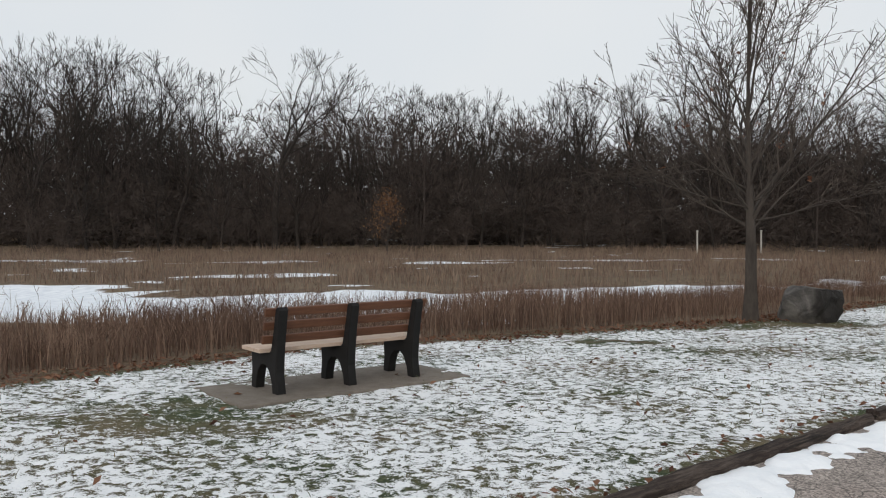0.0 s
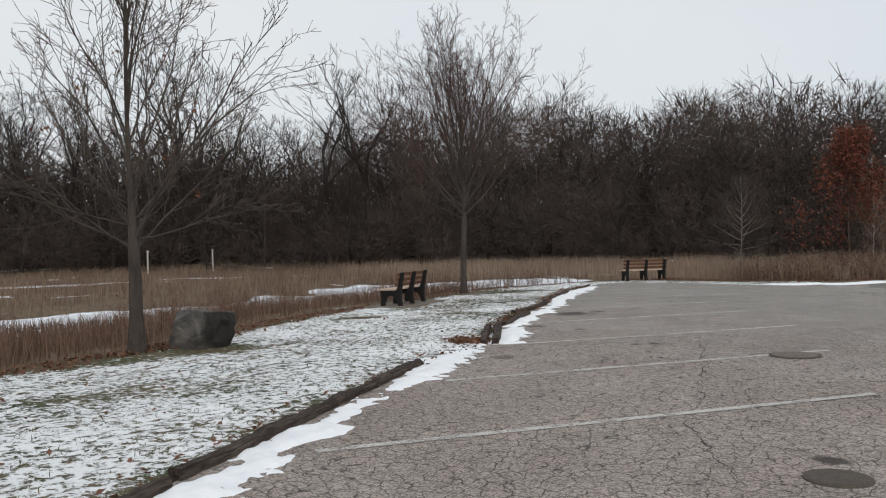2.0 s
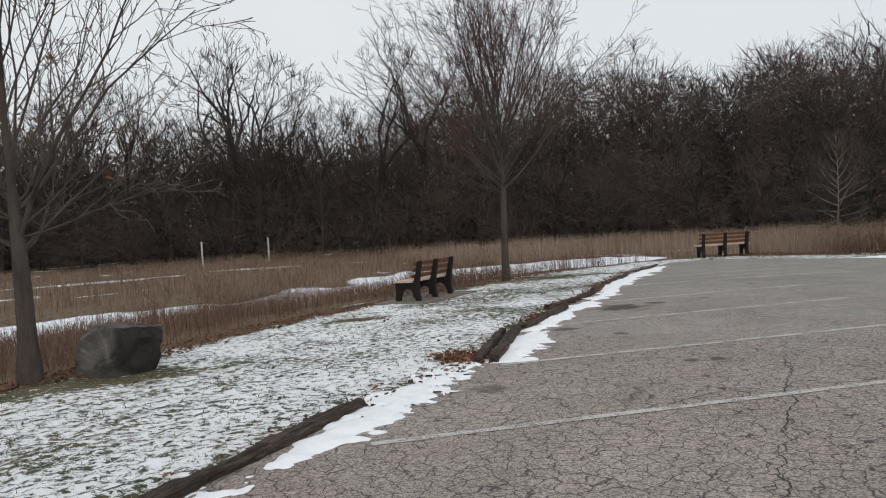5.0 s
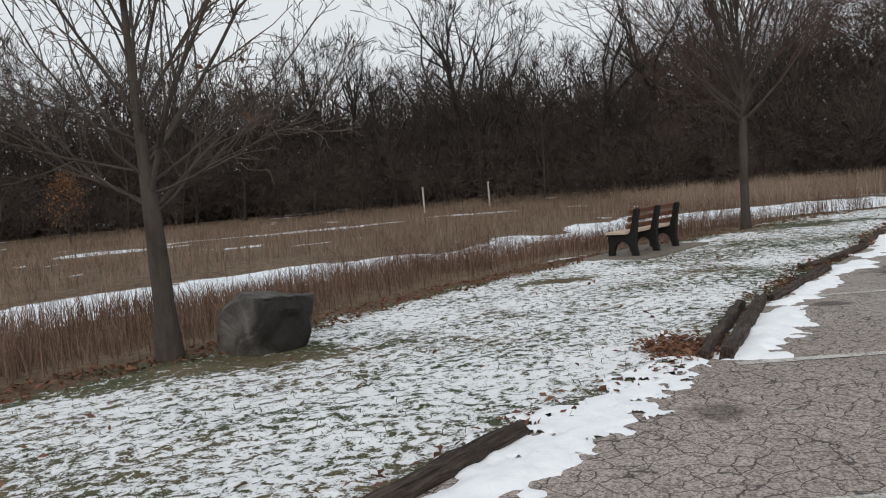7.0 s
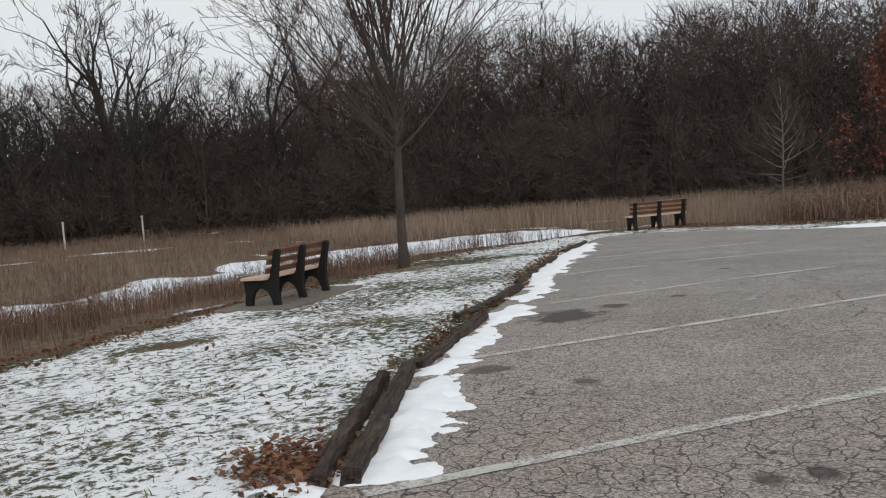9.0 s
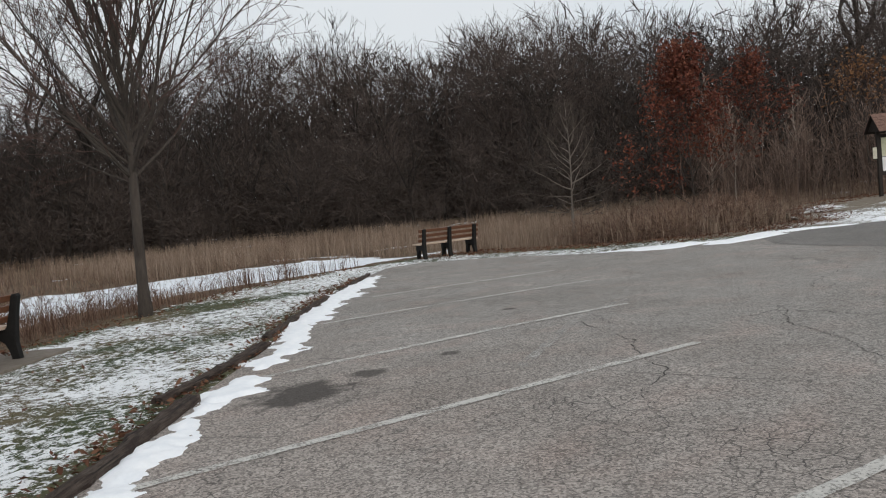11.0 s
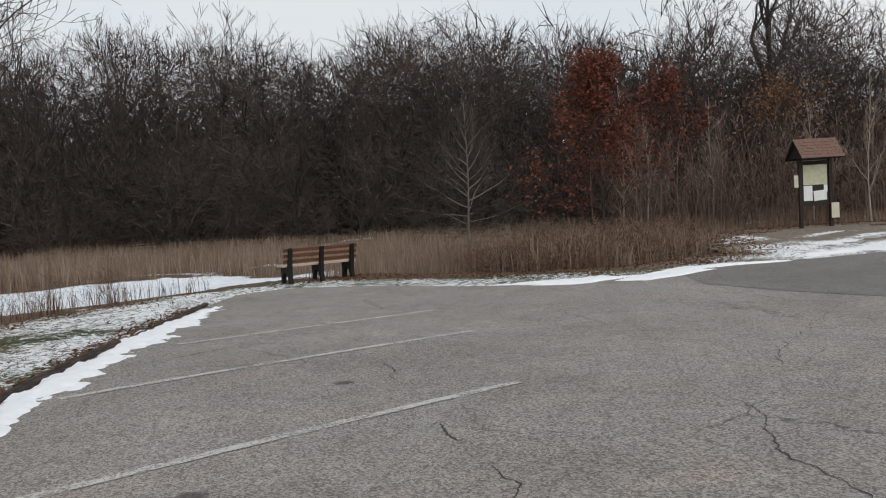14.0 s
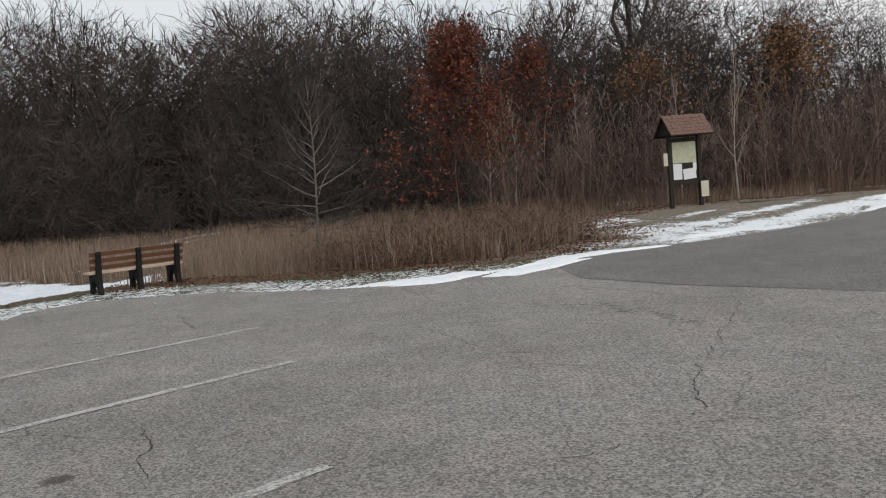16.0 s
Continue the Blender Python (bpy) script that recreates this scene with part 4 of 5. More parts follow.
def lawn_tree(seed, height, clear, rad, limbs, tilt, reach, spread, fine=(7, 5, 3), bunch=1.25, lift=0.10, sag=0.86, level=0, thick=0.0085):
    """A planted tree: one stem and many limbs. tilt: lean of the highest and lowest limbs; reach, spread: their length; bunch: how low they sit."""
    g = Grower(seed)
    r = g.r
    pts, radii = [], []
    n = 14
    for i in range(n + 1):
        k = i / n
        pts.append(Vector((0.07 * math.sin(k * 5 + seed) * min(1, k * 3), 0.07 * math.cos(k * 4 + seed) * min(1, k * 3), k * height)))
        flare = 0.38 * max(0, 1 - k * 16) ** 2
        above = max(0.0, (k * height - clear) / (height - clear))
        radii.append(rad * (1 + flare) * (1 - 0.22 * min(1, k * height / clear)) * (1 - 0.55 * min(1, above * 6)) * (1 - above) ** 0.9 + 0.006)
    g.tube(pts, radii, 8, 0)
    plan = [(0,) * 7, (fine[0], 31, 0.46, 7, 5, lift, 0.10), (fine[1], 36, 0.5, 4, 4, 0.06, 0.1), (fine[2], 38, 0.55, 3, 3, 0.04, 0.12), (0, 0, 0, 2, 3, 0.03, 0.14)]
    for c in range(level):
        a, lean = c * 2.1 + 0.6, radians(r.uniform(68, 82))
        way = Vector((math.cos(a) * math.sin(lean), math.sin(a) * math.sin(lean), math.cos(lean)))
        g.limb(Vector((0, 0, clear + 0.1 * c)), way, r.uniform(1.9, 2.9), rad * 0.17, 1, plan)
    for c in range(limbs):
        k = (c + r.random()) / limbs
        z = clear + (height * sag - clear) * k ** bunch
        a = c * 2.399 + r.uniform(-0.4, 0.4)
        lean = radians(tilt[1] + (tilt[0] - tilt[1]) * min(1, k * 1.4) + r.uniform(-7, 7))
        way = Vector((math.cos(a) * math.sin(lean), math.sin(a) * math.sin(lean), math.cos(lean)))
        size = ((height - z) * reach + spread * (1 - 0.5 * k)) * r.uniform(0.75, 1.1)
        kk = z / height * n
        i = min(int(kk), n - 1)
        g.limb(pts[i].lerp(pts[i + 1], kk - i), way, size, min(rad * 0.42, (0.010 + size * thick) * r.uniform(0.55, 1.05)), 1, plan)
    return g


def place_tree(g, x, y, rz, bark_mat, twig_mat, label, group="", height=lawn_height):
    top = tree_from(g, "tree", bark_mat, twig_mat)
    top.matrix_basis = at_ground(x, y, rz, -0.03, height)
    return tagged(top, label, "tree", group)


boulder_tree = lawn_tree(3, 8.2, 1.5, 0.107, 30, (9, 54), 0.45, 0.30, (8, 4, 2), 1.35, 0.06, 0.76, 8, 0.0064)
near_tree = place_tree(boulder_tree, 5.12, 13.95, 20, BARK_LAWN, TWIG_A, "bare lawn tree with many ascending grey-brown limbs beside a boulder", "lawn trees")
few = np.random.default_rng(6)
ends = np.array([tuple(p) for p in boulder_tree.tips])
ends = ends[(ends[:, 2] < 4.6)]
ends = np.repeat(ends[few.integers(0, len(ends), 16)], 3, 0) + few.normal(0, 0.05, (48, 3))
held = leaves("leaf_crown", ends, 0.05, LITTER, few, 1.2)
held.parent = near_tree
tagged(held, "a few withered brown leaves still on the twigs")
place_tree(lawn_tree(8, 7.7, 2.3, 0.092, 38, (22, 50), 0.84, 0.40, (8, 5, 2), 1.3, 0.06, 0.64, 2, 0.0066), 16.65, 21.4, 70, BARK_LAWN, TWIG_RED, "bare lawn tree with dense upright reddish-brown twigs near a bench", "lawn trees")
place_tree(lawn_tree(12, 4.3, 0.9, 0.055, 30, (40, 90), 0.16, 1.25, (8, 4, 2), 1.1, 0.015, 0.9), 30.1, 21.3, 0, BARK_MID, TWIG_A, "small bare tree with pale trunk and level branches among reeds", height=field_height)
SLIM = "slender pale-barked sapling standing bare before the wood"
for x, y, tall, seed, rz in ((40.3, 21.5, 5.4, 51, 10), (41.3, 21.0, 4.4, 52, 80), (43.8, 14.2, 5.2, 53, 200), (45.6, 20.0, 5.0, 55, 130), (44.8, 16.2, 4.6, 56, 260)):
    place_tree(lawn_tree(seed, tall, 0.9, 0.032, 14, (18, 40), 0.25, 0.45, (5, 3, 1), 1.0, 0.05, 0.92), x, y, rz, BARK_PALE, TWIG_PALE, SLIM, "pale saplings", field_height)


# ---- the wood ----
class Ribbons(Grower):
    """As Grower, but the finest twigs are flat slivers."""

    least = 0.0085

    def tube(self, pts, radii, sides, slot):
        if sides > 3:
            return Grower.tube(self, pts, radii, sides, slot)
        v, f = self.v[slot], self.f[slot]
        start = len(v)
        way = (pts[-1] - pts[0]).normalized()
        side = way.cross(Vector((self.r.gauss(0, 1), self.r.gauss(0, 1), self.r.gauss(0, 1)))).normalized()
        for p, rad in zip(pts, radii):
            for k in (-1, 1):
                q = p + side * (k * max(rad, self.least))
                v.append((q.x, q.y, q.z))
        for i in range(len(pts) - 1):
            j = start + 2 * i
            f.append((j, j + 2, j + 3, j + 1))


def wood_tree(seed, style):
    g = Ribbons(seed)
    r = g.r
    h = 12.0
    count, angle, ratio = ((15, 36, 0.36), (12, 42, 0.42), (18, 27, 0.33))[style]
    plan = [None, (7, 42, 0.5, 5, 4, 0.07, 0.11), (8, 46, 0.54, 3, 3, 0.04, 0.17), (0, 0, 0, 2, 3, 0.03, 0.2)]
    pts, radii, way = [Vector((0, 0, 0))], [0.15], Vector((r.gauss(0, 0.06), r.gauss(0, 0.06), 1)).normalized()
    n = 9
    for i in range(n):
        way = (way + Vector((r.gauss(0, 0.06), r.gauss(0, 0.06), 0.08))).normalized()
        pts.append(pts[-1] + way * h * 0.90 / n)
        radii.append(0.15 * (1 - 0.88 * (i + 1) / n))
    g.tube(pts, radii, 6, 0)
    for c in range(count):
        k = 0.22 + 0.76 * (c + r.random()) / count
        i = min(int(k * n), n - 1)
        a = c * 2.4 + r.uniform(-0.5, 0.5)
        ang = radians(angle * r.uniform(0.7, 1.35))
        way = Vector((math.cos(a) * math.sin(ang), math.sin(a) * math.sin(ang), math.cos(ang)))
        g.limb(pts[i].lerp(pts[i + 1], k * n - i), way, h * ratio * r.uniform(0.7, 1.2) * (1.15 - 0.7 * k), radii[i] * 0.55, 1, plan)
    return g


def oak(seed, bole=0.36, spread=1.0):
    """A crooked broad-crowned tree that forks again and again, twelve metres tall."""
    g = Ribbons(seed)
    g.least = 0.0125
    r = g.r
    h = 12.0

    def turned(way, degrees):
        side = way.cross(Vector((r.gauss(0, 1), r.gauss(0, 1), r.gauss(0, 1)))).normalized()
        return (way * math.cos(radians(degrees)) + side * math.sin(radians(degrees))).normalized()

    def fork(p, way, size, rad, depth):
        pts, radii = [p.copy()], [rad]
        steps = 3 if depth > 1 else 2
        for i in range(steps):
            way = (way + Vector((r.gauss(0, 0.19), r.gauss(0, 0.19), r.gauss(0, 0.12) + 0.09))).normalized()
            pts.append(pts[-1] + way * (size / steps))
            radii.append(max(0.006, rad * (1 - 0.07 * (i + 1))))
        g.tube(pts, radii, 5 if depth > 4 else 4 if depth > 3 else 3, 0 if depth > 3 else 1)
        if depth == 0:
            return
        for c in range(3 if depth == 1 or r.random() < 0.25 else 2):
            fork(pts[-1], turned(way, r.uniform(10, 40) * spread), size * r.uniform(0.62, 0.84), max(0.006, radii[-1] * r.uniform(0.58, 0.80)), depth - 1)
        if depth > 1:
            for c in range(r.choice((1, 2))):
                fork(pts[r.randrange(1, steps)], turned(way, r.uniform(35, 70)), size * r.uniform(0.40, 0.60), max(0.006, rad * 0.40), max(0, depth - 3))

    pts, radii, way = [Vector((0, 0, 0))], [0.24], Vector((r.gauss(0, 0.07), r.gauss(0, 0.07), 1)).normalized()
    for i in range(5):
        way = (way + Vector((r.gauss(0, 0.07), r.gauss(0, 0.07), 0.06))).normalized()
        pts.append(pts[-1] + way * h * bole / 5)
        radii.append(0.20 - 0.008 * i)
    g.tube(pts, radii, 6, 0)
    for c in range(3):
        fork(pts[-1], turned(way, r.uniform(8, 34) * spread), h * r.uniform(0.19, 0.25), 0.125, 5)
    for c in range(5):
        fork(pts[r.choice((2, 3, 4))], turned(way, r.uniform(40, 75)), h * r.uniform(0.11, 0.17), 0.055, 3)
    tall = max(p[2] for p in g.v[1])
    for k in (0, 1):
        g.v[k] = [(x * h / tall, y * h / tall, z * h / tall) for x, y, z in g.v[k]]
    return g


def shrub(seed):
    """A many-stemmed leafless shrub, one unit tall: its vertices and faces."""
    g = Ribbons(seed)
    r = g.r
    plan = [None, (7, 36, 0.46, 5, 3, 0.05, 0.12), (7, 46, 0.55, 3, 3, 0.04, 0.2), (0, 0, 0, 2, 3, 0.03, 0.22)]
    for c in range(8):
        a, lean = r.uniform(0, 6.28), radians(abs(r.gauss(0, 24)))
        way = Vector((math.cos(a) * math.sin(lean), math.sin(a) * math.sin(lean), math.cos(lean)))
        g.limb(Vector((r.gauss(0, 0.25), r.gauss(0, 0.25), 0)), way, 3.6 * r.uniform(0.65, 1.1), 0.024, 1, plan)
    off = len(g.v[0])
    v = np.array(g.v[0] + g.v[1])
    f = np.array(g.f[0] + [tuple(k + off for k in q) for q in g.f[1]])
    return v / 3.6, f


def thicket(name, kinds, places, material):
    """Many shrubs in one mesh. places: x, y, z, height, width."""
    r = np.random.default_rng(9)
    all_v, all_f, off = [], [], 0
    for x, y, z, tall, wide in places:
        v, f = kinds[r.integers(len(kinds))]
        a = r.uniform(0, 6.28)
        c, s = math.cos(a) * wide, math.sin(a) * wide
        w = np.stack([v[:, 0] * c - v[:, 1] * s + x, v[:, 0] * s + v[:, 1] * c + y, v[:, 2] * tall + z], 1)
        all_v.append(w)
        all_f.append(f + off)
        off += len(v)
    co, faces = np.concatenate(all_v), np.concatenate(all_f)
    me = bpy.data.meshes.new(name)
    me.vertices.add(len(co))
    me.vertices.foreach_set("co", co.ravel())
    me.loops.add(faces.size)
    me.loops.foreach_set("vertex_index", faces.ravel())
    me.polygons.add(len(faces))
    me.polygons.foreach_set("loop_start", np.arange(len(faces)) * 4)
    me.update(calc_edges=True)
    me.materials.append(material)
    return new(name, me)


wood_kinds = []
for s in range(9):
    top = tree_from(wood_tree(100 + s, s % 3), "woodland_tree", TWIG_WOOD, TWIG_WOOD)
    tagged(top, "bare dark-grey woodland tree among dense brush", "tree", "trees of the wood")
    wood_kinds.append(top)
oak_kinds = []
for s in range(7):
    top = tree_from(oak(150 + s, (0.30, 0.40, 0.36)[s % 3], (1.0, 0.85, 1.15)[s % 3]), "woodland_tree", TWIG_OAK, TWIG_OAK)
    tagged(top, "crooked dark bare oak with a rounded forking crown", "tree", "trees of the wood")
    oak_kinds.append(top)
unused = wood_kinds + oak_kinds

# rise of the tree tops over the horizon, by bearing from the middle of the walk
BEARING = [-40, -28, -21, -12, -5, 1, 8, 14, 19, 22, 25, 28, 33, 38, 44, 48, 51, 57, 62, 66, 72, 77, 81, 90, 105]
RISE = [0.21, 0.22, 0.18, 0.20, 0.20, 0.18, 0.195, 0.195, 0.175, 0.14, 0.175, 0.22, 0.215, 0.215, 0.215, 0.18, 0.216, 0.220, 0.207, 0.19, 0.20, 0.207, 0.18, 0.17, 0.15]
rr = random.Random(5)
wood_places = []
total = sum(math.dist(p, q) for p, q in zip(WOOD_EDGE, WOOD_EDGE[1:]))
cuts = np.cumsum([0] + [math.dist(p, q) for p, q in zip(WOOD_EDGE, WOOD_EDGE[1:])])
for row, (depth, gap) in enumerate(((1.5, 4.4), (5.0, 3.6), (9.5, 3.6), (16.0, 3.6), (25.0, 3.8))):
    s = 18 + rr.random()
    while s < total - 6:
        x, y = np.interp(s, cuts, [p[0] for p in WOOD_EDGE]), np.interp(s, cuts, [p[1] for p in WOOD_EDGE])
        x1, y1 = np.interp(s + 3, cuts, [p[0] for p in WOOD_EDGE]), np.interp(s + 3, cuts, [p[1] for p in WOOD_EDGE])
        x0, y0 = np.interp(s - 3, cuts, [p[0] for p in WOOD_EDGE]), np.interp(s - 3, cuts, [p[1] for p in WOOD_EDGE])
        d = math.hypot(x1 - x0, y1 - y0)
        dd = depth + rr.uniform(-1.6, 1.6)
        wood_places.append((x - (y1 - y0) / d * dd, y + (x1 - x0) / d * dd, row))
        s += gap * rr.uniform(0.6, 1.4)
for i, (x, y, row) in enumerate(wood_places):
    bearing = math.degrees(math.atan2(x - 8, y - 6))
    if not -36 < bearing < 98:
        continue
    dist = math.hypot(x - 8, y - 6)
    z = float(field_height(np.array(x), np.array(y)))
    tall = (np.interp(bearing, BEARING, RISE) * dist + 1.5 - z) * rr.choice((1.0, 0.96, 0.90, 0.83, 0.75, 0.65)) * (0.72, 0.80, 0.92, 1.02, 1.08)[row]
    tall *= np.interp(bearing, [-20, 2, 12, 18, 26, 38, 55, 64], [0.98, 1.02, 1.2, 1.24, 1.1, 0.95, 0.87, 0.86])
    k = max(0.35, tall / 12.0)
    kinds = oak_kinds if rr.random() < np.interp(bearing, [22, 34, 60, 70], [0.95, 0.75, 0.75, 0.7]) else wood_kinds
    kind = rr.choice(kinds)
    src = kind if kind in unused else copy_thing(kind, Matrix())
    if kind in unused:
        unused.remove(kind)
    src.matrix_basis = pose(x, y, z - 0.05, 0, 0, rr.uniform(0, 360)) @ Matrix.Diagonal((k * rr.uniform(0.8, 1.1), k * rr.uniform(0.8, 1.1), k, 1))


shrubs = [shrub(200 + i) for i in range(6)]
r2 = np.random.default_rng(12)


def shrub_places(n, lo, hi, tall, wide):
    x, y = r2.uniform(-52, 78, n * 12), r2.uniform(-8, 100, n * 12)
    w = wood_depth(x, y)
    ok = np.flatnonzero((w > lo) & (w < hi))[:n]
    x, y = x[ok], y[ok]
    h = tall * r2.uniform(0.6, 1.25, len(ok))
    return np.stack([x, y, field_height(x, y) - 0.05, h, h * wide], 1)


tagged(thicket("brush", shrubs, shrub_places(90, -2.5, 5, 3.4, 0.95), BRUSH), "dense dark leafless brush at the wood's edge", "brush", kind="stuff")


def twig_clouds(name, crowns, per, material, long, thick):
    """Rounded crowns of many short forking twigs. crowns: x, y, z, half width, half height."""
    n = len(crowns)
    c = np.repeat(crowns, per, 0)
    way = r2.normal(0, 1, (n * per, 3))
    way /= np.linalg.norm(way, axis=1)[:, None]
    far = r2.uniform(0.12, 1, n * per)[:, None] ** 0.55
    p = c[:, :3] + way * far * np.stack([c[:, 3], c[:, 3], c[:, 4]], 1)
    grow = way * np.array([0.8, 0.8, 0.6]) + np.array([0, 0, 0.45]) + r2.normal(0, 0.50, p.shape)
    grow /= np.linalg.norm(grow, axis=1)[:, None]
    size, wide = long * r2.uniform(0.5, 1.4, n * per), thick * r2.uniform(0.6, 1.4, n * per) / 2
    q = p + grow * (size * 0.5)[:, None]
    quads = []
    for a, b, start in ((p, q, 1.0), (q, None, 0.7), (p * 0.45 + q * 0.55, None, 0.7)):
        if b is None:
            bend = grow + r2.normal(0, 0.42, p.shape)
            b = a + bend * (size * r2.uniform(0.35, 0.6, n * per))[:, None]
        side = np.cross(b - a, r2.normal(0, 1, p.shape))
        side *= (wide / np.linalg.norm(side, axis=1))[:, None]
        tip = 0.75 if start == 1.0 else 0.3
        quads.append(np.stack([a - side * start, a + side * start, b + side * tip, b - side * tip], 1))
    co = np.stack(quads, 1).reshape(-1, 3)
    me = bpy.data.meshes.new(name)
    me.vertices.add(len(co))
    me.vertices.foreach_set("co", co.ravel())
    me.loops.add(len(co))
    me.loops.foreach_set("vertex_index", np.arange(len(co)))
    me.polygons.add(len(co) // 4)
    me.polygons.foreach_set("loop_start", np.arange(len(co) // 4) * 4)
    me.update(calc_edges=True)
    me.materials.append(material)
    return new(name, me)


def crowns(n, lo, hi, low, high, wide):
    """Crowns in the wood; low, high: the heights of their middles as shares of the tree tops' height."""
    x, y = r2.uniform(-52, 78, n * 14), r2.uniform(-8, 100, n * 14)
    w = wood_depth(x, y)
    bearing = np.degrees(np.arctan2(x - 8, y - 6))
    ok = np.flatnonzero((w > lo) & (w < hi) & (bearing > -36) & (bearing < 98))[:n]
    x, y = x[ok], y[ok]
    z = field_height(x, y)
    top = np.interp(np.degrees(np.arctan2(x - 8, y - 6)), BEARING, RISE) * np.hypot(x - 8, y - 6) + 1.5 - z
    half = wide * r2.uniform(0.6, 1.3, len(ok))
    mid = top * r2.uniform(low, high, len(ok))
    tall = np.maximum(0.6, np.minimum(half * r2.uniform(1.0, 1.9, len(ok)), np.minimum(mid, 0.90 * top - mid)))
    return np.stack([x, y, z + mid, half, tall], 1)


def of_bearing(c, lo, hi):
    b = np.degrees(np.arctan2(c[:, 0] - 8, c[:, 1] - 6))
    return c[(b > lo) & (b < hi)]


tagged(twig_clouds("thicket_twigs", crowns(420, -2, 8, 0.04, 0.30, 1.9), 120, BRUSH, 0.8, 0.030), "fine dark twigs of the thicket at the wood's edge", "brush", kind="stuff")
tagged(twig_clouds("oak_thicket", of_bearing(crowns(640, 3, 22, 0.12, 0.62, 2.1), -60, 32), 125, BRUSH, 0.9, 0.030), "dark twigs of the undergrowth between the oaks", "woods", kind="stuff")
tagged(twig_clouds("canopy_twigs", of_bearing(crowns(640, 3, 26, 0.22, 0.74, 2.2), 22, 120), 130, BRUSH_WOOD, 0.9, 0.032), "fine grey-brown twigs of the woodland crowns", "woods", kind="stuff")
tagged(twig_clouds("crown_twigs", of_bearing(crowns(520, 4, 22, 0.44, 0.76, 1.9), 28, 100), 100, BRUSH_WOOD, 0.8, 0.026), "fine grey-brown twigs of the crowded wood's edge", "woods", kind="stuff")
tagged(twig_clouds("deep_thicket", crowns(520, 12, 36, 0.02, 0.36, 2.8), 75, BRUSH, 1.9, 0.19), "dark thicket deep inside the wood", "brush", kind="stuff")
tagged(twig_clouds("deep_limbs", crowns(380, 14, 34, 0.30, 0.66, 2.4), 55, BRUSH, 1.5, 0.09), "dark limbs crowded deep inside the wood", "woods", kind="stuff")
for i, (x, y, tall) in enumerate(((22.3, 66.5, 18.0), (33.4, 58.0, 17.0), (30.5, 59.5, 15.5), (-13.2, 66.0, 16.5), (66.0, 22.5, 18.5), (62.0, 27.0, 15.0), (52.5, 52.7, 15.5), (15.0, 68.0, 14.5))):
    big = tree_from(oak(400 + i, 0.42, 0.85), "woodland_tree", TWIG_OAK, TWIG_OAK)
    k = tall / 12
    big.matrix_basis = pose(x, y, float(field_height(np.array(x), np.array(y))) - 0.05, 0, 0, 50 * i) @ Matrix.Diagonal((k, k, k, 1))
    tagged(big, "tall bare spreading tree rising over the wood", "tree", "tall trees of the wood")


def conifer(x, y, tall):
    """A dark evergreen: a straight stem in a ragged cone of needle sprays."""
    top = new("evergreen_tree")
    g = Grower(71)
    g.tube([Vector((0, 0, tall * k / 6)) for k in range(7)], [0.16 * (1.05 - k / 6) for k in range(7)], 6, 0)
    stem = new("trunk", mesh_of("trunk", g.v[0], g.f[0], BARK_A))
    n = 2600
    k = r2.uniform(0.25, 1, n)
    a = r2.uniform(0, 6.28, n)
    out = (1 - k) * tall * 0.30 * r2.uniform(0.3, 1, n) + 0.1
    p = np.stack([np.cos(a) * out, np.sin(a) * out, k * tall - out * 0.15], 1)
    spray = leaves("needles", p, 0.32, NEEDLE, r2, 0.8)
    stem.parent = spray.parent = top
    top.matrix_basis = pose(x, y, float(field_height(np.array(x), np.array(y))) - 0.05)
    return tagged(top, "dark green evergreen standing among the bare trees", "tree")


conifer(64.0, 14.2, 8.2)


def slim_shrub(seed, stems, lean_by, twigs, thick):
    """A few upright stems with short twigs, one unit tall."""
    g = Ribbons(seed)
    r = g.r
    plan = [None, (twigs, 32, 0.26, 5, 3, 0.03, 0.06), (3, 38, 0.5, 2, 3, 0.05, 0.15), (0, 0, 0, 1, 3, 0.05, 0.2)]
    for c in range(stems):
        a, lean = r.uniform(0, 6.28), radians(abs(r.gauss(0, lean_by)))
        way = Vector((math.cos(a) * math.sin(lean), math.sin(a) * math.sin(lean), math.cos(lean)))
        g.limb(Vector((r.gauss(0, 0.5), r.gauss(0, 0.5), 0)), way, 3.6 * r.uniform(0.5, 1.1), thick, 1, plan)
    off = len(g.v[0])
    return np.array(g.v[0] + g.v[1]) / 3.6, np.array(g.f[0] + [tuple(k + off for k in q) for q in g.f[1]])


def belt(n, x0, x1, y0, y1, test, tall, wide):
    x, y = r2.uniform(x0, x1, n * 20), r2.uniform(y0, y1, n * 20)
    ok = np.flatnonzero(test(x, y))[:n]
    x, y = x[ok], y[ok]
    h = tall * r2.uniform(0.55, 1.3, len(ok))
    return np.stack([x, y, field_height(x, y) - 0.03, h, h * wide], 1)


